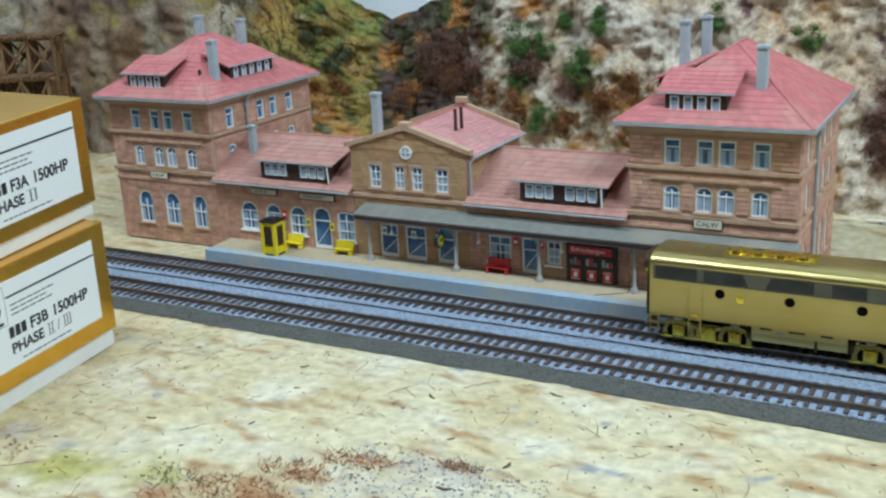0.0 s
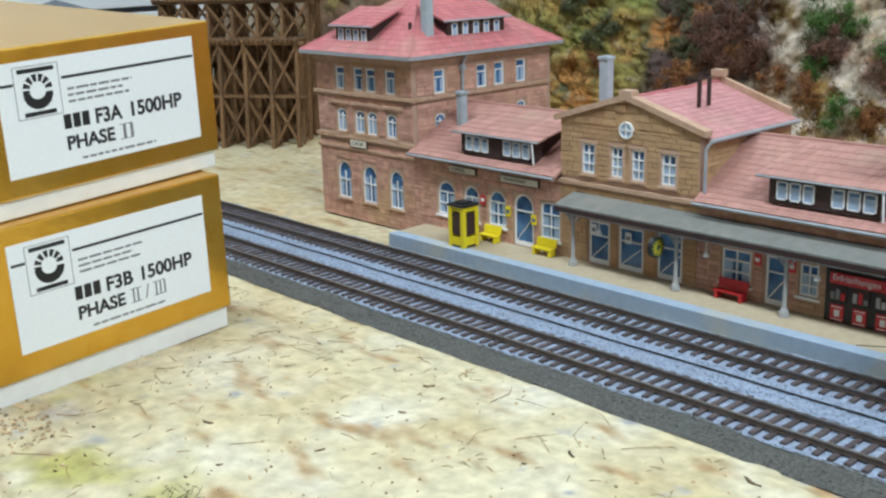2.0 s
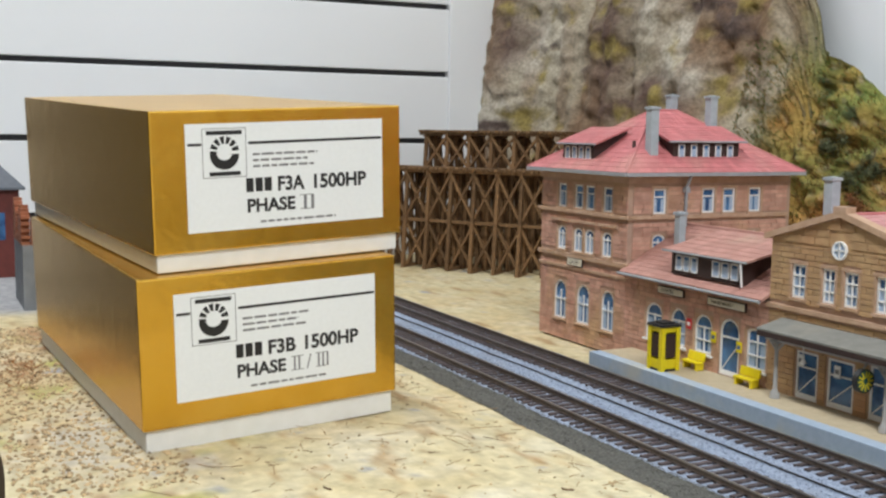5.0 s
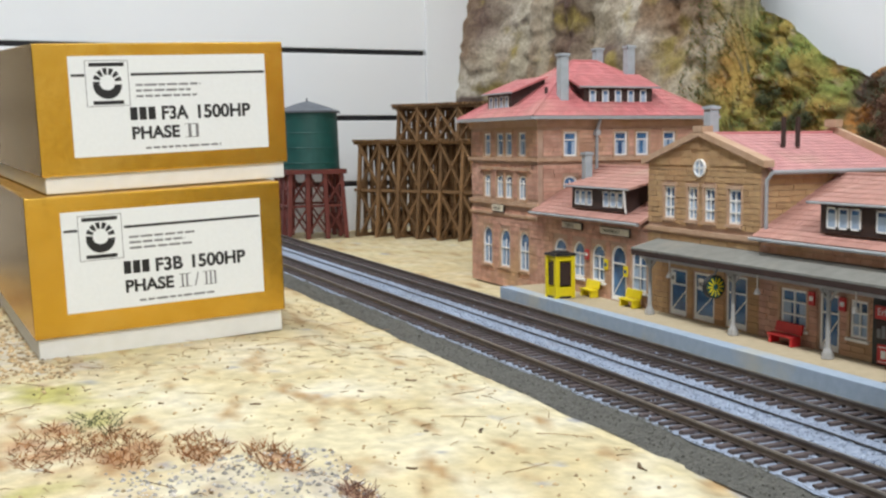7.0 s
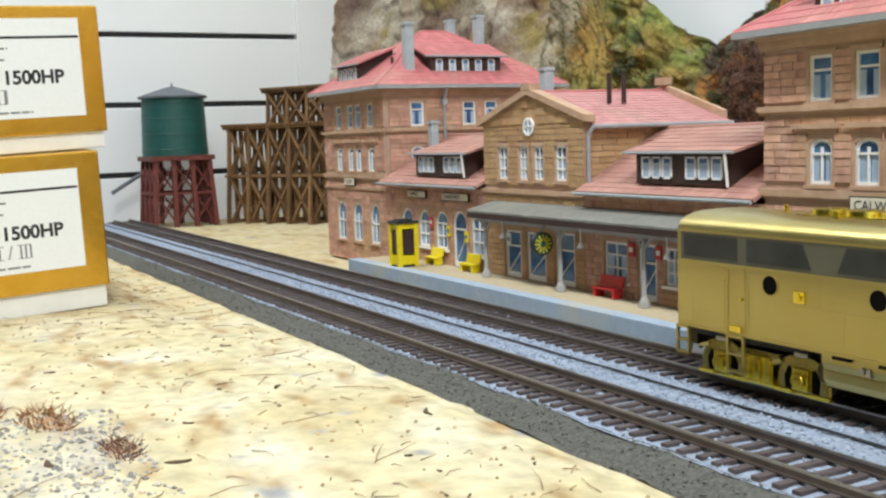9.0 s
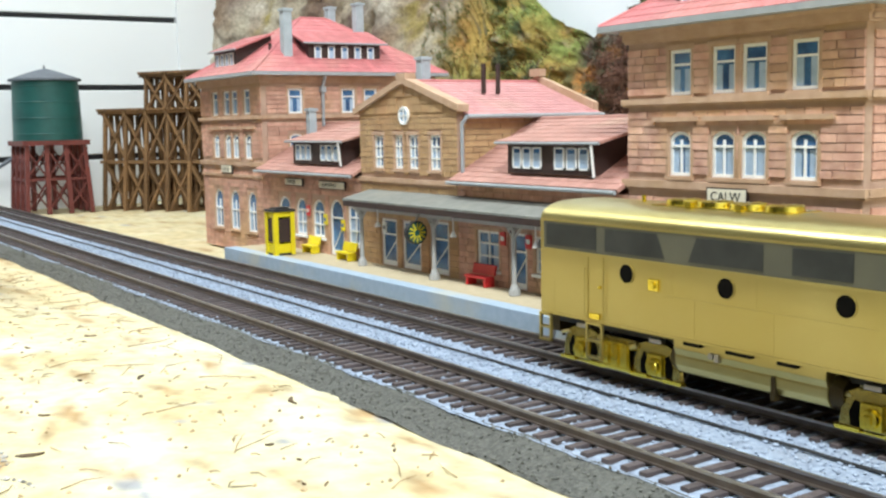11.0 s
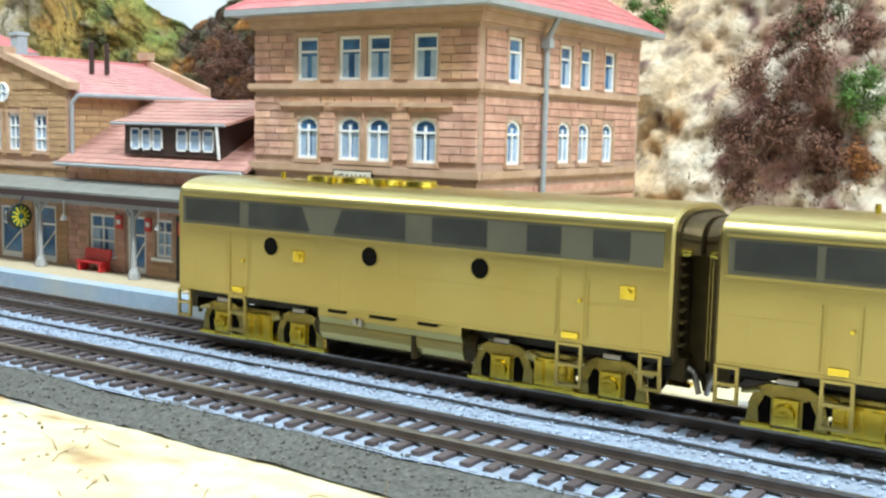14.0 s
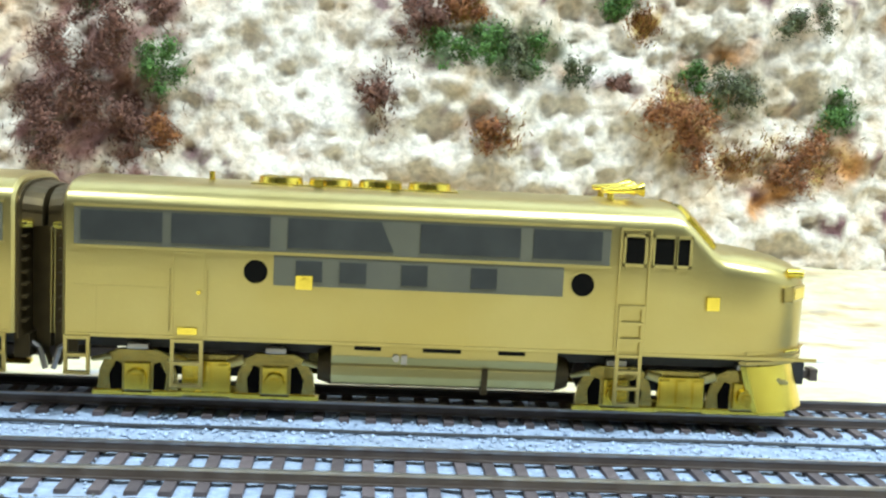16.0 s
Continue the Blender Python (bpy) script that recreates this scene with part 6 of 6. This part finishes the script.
part("tank_roof", Shape().loft([[(r * c, r * s, z) for c, s in ring] for r, z in ((35.5, 134), (35.5, 136), (12, 144), (0.8, 147))]), "slate", tank, "grey conical roof", smooth=True)
part("finial", Shape().tube((0, 0, 146), (0, 0, 150), 0.9, n=8), "slate", tank)
part("tank_deck", Shape().box(-33, 33, -33, 33, 69, 74), "tank_red", tank)
for lx in (-28, -9.5, 9.5, 28):
    for ly in (-28, -9.5, 9.5, 28):
        if abs(lx) > 20 or abs(ly) > 20:
            part("leg", Shape().beam((lx * 1.14, ly * 1.14, 0), (lx, ly, 69), 4.4), "tank_red", tank)
for s in (-30, 30):
    for a, b_ in ((-30, -10), (-10, 10), (10, 30)):
        for z_ in (4, 36):
            for p_, q_ in ((a, b_), (b_, a)):
                part("brace", Shape().beam((p_, s, z_), (q_, s, z_ + 30), 1.6), "tank_red", tank)
                part("brace", Shape().beam((s, p_, z_), (s, q_, z_ + 30), 1.6), "tank_red", tank)
    part("girt", Shape().beam((-31, s, 35), (31, s, 35), 2.6), "tank_red", tank)
    part("girt", Shape().beam((s, -31, 35), (s, 31, 35), 2.6), "tank_red", tank)
part("filler_spout", Shape().tube((-30, -26, 58), (-34, -62, 36), 2.2, n=10).tube((-36, -20, 70), (-36, -20, 108), 1.6, n=8), "slate", tank)


def trestle(x, y, rz, tiers, bays, pitch, depth, label):
    t = thing("trestle", x, y, -7, label, "trestle bridge", rz=rz)
    zs = [0]
    for h in tiers:
        zs.append(zs[-1] + h)
    for i in range(bays + 1):
        x_ = i * pitch
        sill = part("bent", Shape().beam((x_, -6, 1.5), (x_, depth + 6, 1.5), 3.6), "timber", t, "timber trestle bent")
        for za, zb in zip(zs, zs[1:]):
            for f in (0.0, 0.33, 0.67, 1.0):
                spread = (f - 0.5) * 0.16
                part("post", Shape().beam((x_, depth * f + spread * (zs[-1] - za), za), (x_, depth * f + spread * (zs[-1] - zb), zb), 3.4), "timber", sill)
            part("cap", Shape().beam((x_, -4, zb - 2), (x_, depth + 4, zb - 2), 3.6), "timber", sill)
            for p_, q_ in ((0, depth), (depth, 0)):
                part("sway_brace", Shape().beam((x_ + 1, p_, za), (x_ + 1, q_, zb - 3), 2.2), "timber", sill)
    for za, zb in zip(zs, zs[1:]):
        for f in (-0.04, 1.04):
            yy = depth * f
            part("stringer", Shape().beam((-8, yy, zb - 0.5), (bays * pitch + 8, yy, zb - 0.5), 3.0), "timber", t)
            for i in range(bays):
                a, b_ = i * pitch, (i + 1) * pitch
                part("brace", Shape().beam((a, yy - 1.5, za + 2), (b_, yy - 1.5, zb - 3), 2.2), "timber", t)
                part("brace", Shape().beam((b_, yy - 1.5, za + 2), (a, yy - 1.5, zb - 3), 2.2), "timber", t)
    for i in range(int(bays * pitch / 5) + 3):
        part("deck_tie", Shape().box(i * 5 - 7, i * 5 - 3.6, -6, depth + 6, zs[-1] + 1, zs[-1] + 3.4), "timber", t)
    return t


trestle(-852, 104, 32, (51, 51), 7, 27, 26, "brown timber trestle with crossed braces and two tiers")
trestle(-842, 146, 30, (51, 51, 38), 6, 27, 24, "taller brown timber trestle behind the first")


def ruin():
    r = thing("ruined_building", -700, -262, 1.5, "grey stone building shell with broken orange brick upper walls", "ruin")
    gs = Shape()
    for a in ((0, 70, -14, -8), (0, 6, -8, 60), (64, 70, -8, 60)):
        gs.box(*a, 0, 48)
    part("stone_wall", gs, "grey_stone", r, "grey stone lower walls")
    bs = Shape()
    for row in range(14):
        for i in range(12):
            u = i * 5.8 + (2.9 if row % 2 else 0)
            h = 48 + row * 2.4
            if h < 58 + 22 * (0.5 + 0.8 * nz(u, 0, 1, 0.06)) and u + 5.4 < 71 and not (22 < u < 34 and 52 < h < 70):
                bs.box(u, u + 5.4, -14.5, -8.5, h, h + 2.15)
            v = -8 + i * 5.6
            if h < 60 + 20 * (0.5 + 0.8 * nz(v, 5, 1, 0.06)):
                bs.box(64, 70.4, v, v + 5.2, h, h + 2.15)
    tagged(part("brickwork", bs, "brick", r), kind="stuff")
    return r


ruin()
shack = thing("shack", -838, -282, 1.5, "small dark shack with a blue-grey hipped roof", "shack")
part("shack_wall", Shape().box(-22, 22, -18, 20, 0, 78), "tank_red", shack, "dark reddish boarded walls")
part("shack_roof", Shape().box(-27, 27, -23, 25, 78, 80).add([(-27, -23, 80), (27, -23, 80), (27, 25, 80), (-27, 25, 80), (-8, 1, 104), (8, 1, 104)], [(0, 1, 5, 4), (1, 2, 5), (2, 3, 4, 5), (3, 0, 4), (0, 3, 2, 1)]), "slate", shack)
part("shack_window", Shape().box(22, 22.6, -8, 8, 34, 58), "pane", shack)

# ---- chips, twigs and tufts on the plaster ----
def on_ground(x0, x1, y0, y1):
    x, y = rng.uniform(x0, x1), rng.uniform(y0, y1)
    return (x, y, ground_z(x, y))


pebbles("sand_chips", 2200, lambda: on_ground(-560, -225, -314, -245), "sand_bit", "sandy chips scattered near the table edge", 1.1)
pebbles("gravel", 900, lambda: on_ground(-75, 25, -250, -178), "grey_bit", "pale grey gravel bits on the plaster ground", 0.8)
pebbles("cream_chips", 900, lambda: on_ground(-500, 250, -300, -88), "sand_bit", "cream chips on the plaster ground", 0.7)
tw = Shape()
for _ in range(620):
    x, y, z = on_ground(-450, 220, -312, -90)
    a = rng.uniform(0, math.pi)
    ln = rng.uniform(2, 7) if rng.random() < 0.8 else rng.uniform(9, 20)
    p0 = Vector((x, y, z + 0.25))
    bend = Vector((math.cos(a), math.sin(a), rng.uniform(-0.02, 0.05))) * ln
    mid = p0 + bend * 0.5 + Vector((rng.uniform(-0.15, 0.15) * ln, rng.uniform(-0.15, 0.15) * ln, 0.3))
    tw.tube(p0, mid, 0.15, 0.14, n=4).tube(mid, p0 + bend, 0.14, 0.07, n=4)
flakes = Shape()
for _ in range(110):
    x, y, z = on_ground(-480, 200, -300, -95)
    a, ln = rng.gauss(0.35, 0.7), min(4.5, 0.7 + rng.expovariate(1.2))
    wd = ln * rng.uniform(0.12, 0.3)
    ring = [(ln * math.cos(q) * rng.uniform(0.7, 1.1), wd * math.sin(q) * rng.uniform(0.3, 1.3) + 0.25 * ln * math.cos(q) ** 2) for q in [math.pi * i / 4 for i in range(8)]]
    pts = [(x + u * math.cos(a) - v * math.sin(a), y + u * math.sin(a) + v * math.cos(a)) for u, v in ring]
    flakes.add([(px, py, z - 0.2) for px, py in pts] + [(px, py, z + 0.35 + rng.uniform(0, 0.3)) for px, py in pts], [tuple(range(8))[::-1], tuple(range(8, 16))] + [(i, (i + 1) % 8, 8 + (i + 1) % 8, 8 + i) for i in range(8)])
tagged(part("bark_flakes", flakes, "bark"), "dark bark flakes scattered on the plaster ground", "flakes", kind="stuff")
tagged(part("twigs", tw, "twig"), "thin dry twigs and fibres lying on the ground", "twigs", kind="stuff")


def tuft(name, x, y, r, mat, label, n):
    sh = Shape()
    for _ in range(n):
        a, q = rng.uniform(0, 2 * math.pi), r * math.sqrt(rng.random())
        px, py = x + q * math.cos(a) * 1.6, y + q * math.sin(a) * 0.7
        z = ground_z(px, py)
        d = Vector((rng.gauss(0, 0.8), rng.gauss(0, 0.8), 0.7)) * rng.uniform(1.5, 4.0)
        sh.tube((px, py, z - 0.3), Vector((px, py, z)) + d, 0.2, 0.06, n=4)
    return tagged(part(name, sh, mat), label, "dry grass", kind="stuff")


for x, y, r, mt, n in ((-103, -240, 16, "scrub", 240), (-90, -217, 13, "scrub", 200), (-68, -197, 12, "scrub", 150), (-20, -184, 7, "scrub_dark", 110), (-115, -262, 20, "scrub", 240), (-20, -250, 18, "scrub", 180), (60, -262, 20, "scrub", 200), (-430, -300, 22, "scrub", 200), (-140, -245, 12, "leaf_dull", 90)):
    tuft("dry_tuft", x, y, r, mt, "low tuft of dry rusty scrub on the plaster", n)

# ---- ties, last: each by itself along the station, the rest joined ----
tie_mesh = None
far = Shape()
for ty in TRACKS:
    n = int((X1 - X0) / PITCH)
    for i in range(n):
        x = X0 + 3 + i * PITCH
        if -330 < x < 610:
            if tie_mesh is None:
                t = part("tie", Shape().box(-1.35, 1.35, -15, 15, -4.8, -2.52, taper=0.15), "tie")
                tie_mesh = t.data
            else:
                t = new("tie", tie_mesh)
            t.matrix_basis = pose((x + rng.uniform(-0.3, 0.3)) * MM, (ty + rng.uniform(-0.4, 0.4)) * MM, 0, 0, 0, rng.uniform(-1.2, 1.2))
            tagged(t, "dark brown wooden tie under the rails", "railway tie", "ties of the two tracks")
        else:
            far.box(x - 1.35, x + 1.35, ty - 15, ty + 15, -4.8, -2.52, taper=0.15)
tagged(part("far_ties", far, "tie_join"), "dark brown wooden ties further along the tracks", "railway ties", kind="stuff")

# thin pale pipe along the foot of the cliff
pipe = thing("pale_pipe", 96, 246, 5.5, "thin pale pipe along the foot of the cliff", "pipe")
part("tube", Shape().tube((0, 0, 0), (130, 3, 0), 0.9, n=8), "frame", pipe)
for px in (10, 60, 120):
    part("support", Shape().box(px - 0.8, px + 0.8, 1, 4, -9, -0.6), "grey_stone", pipe)
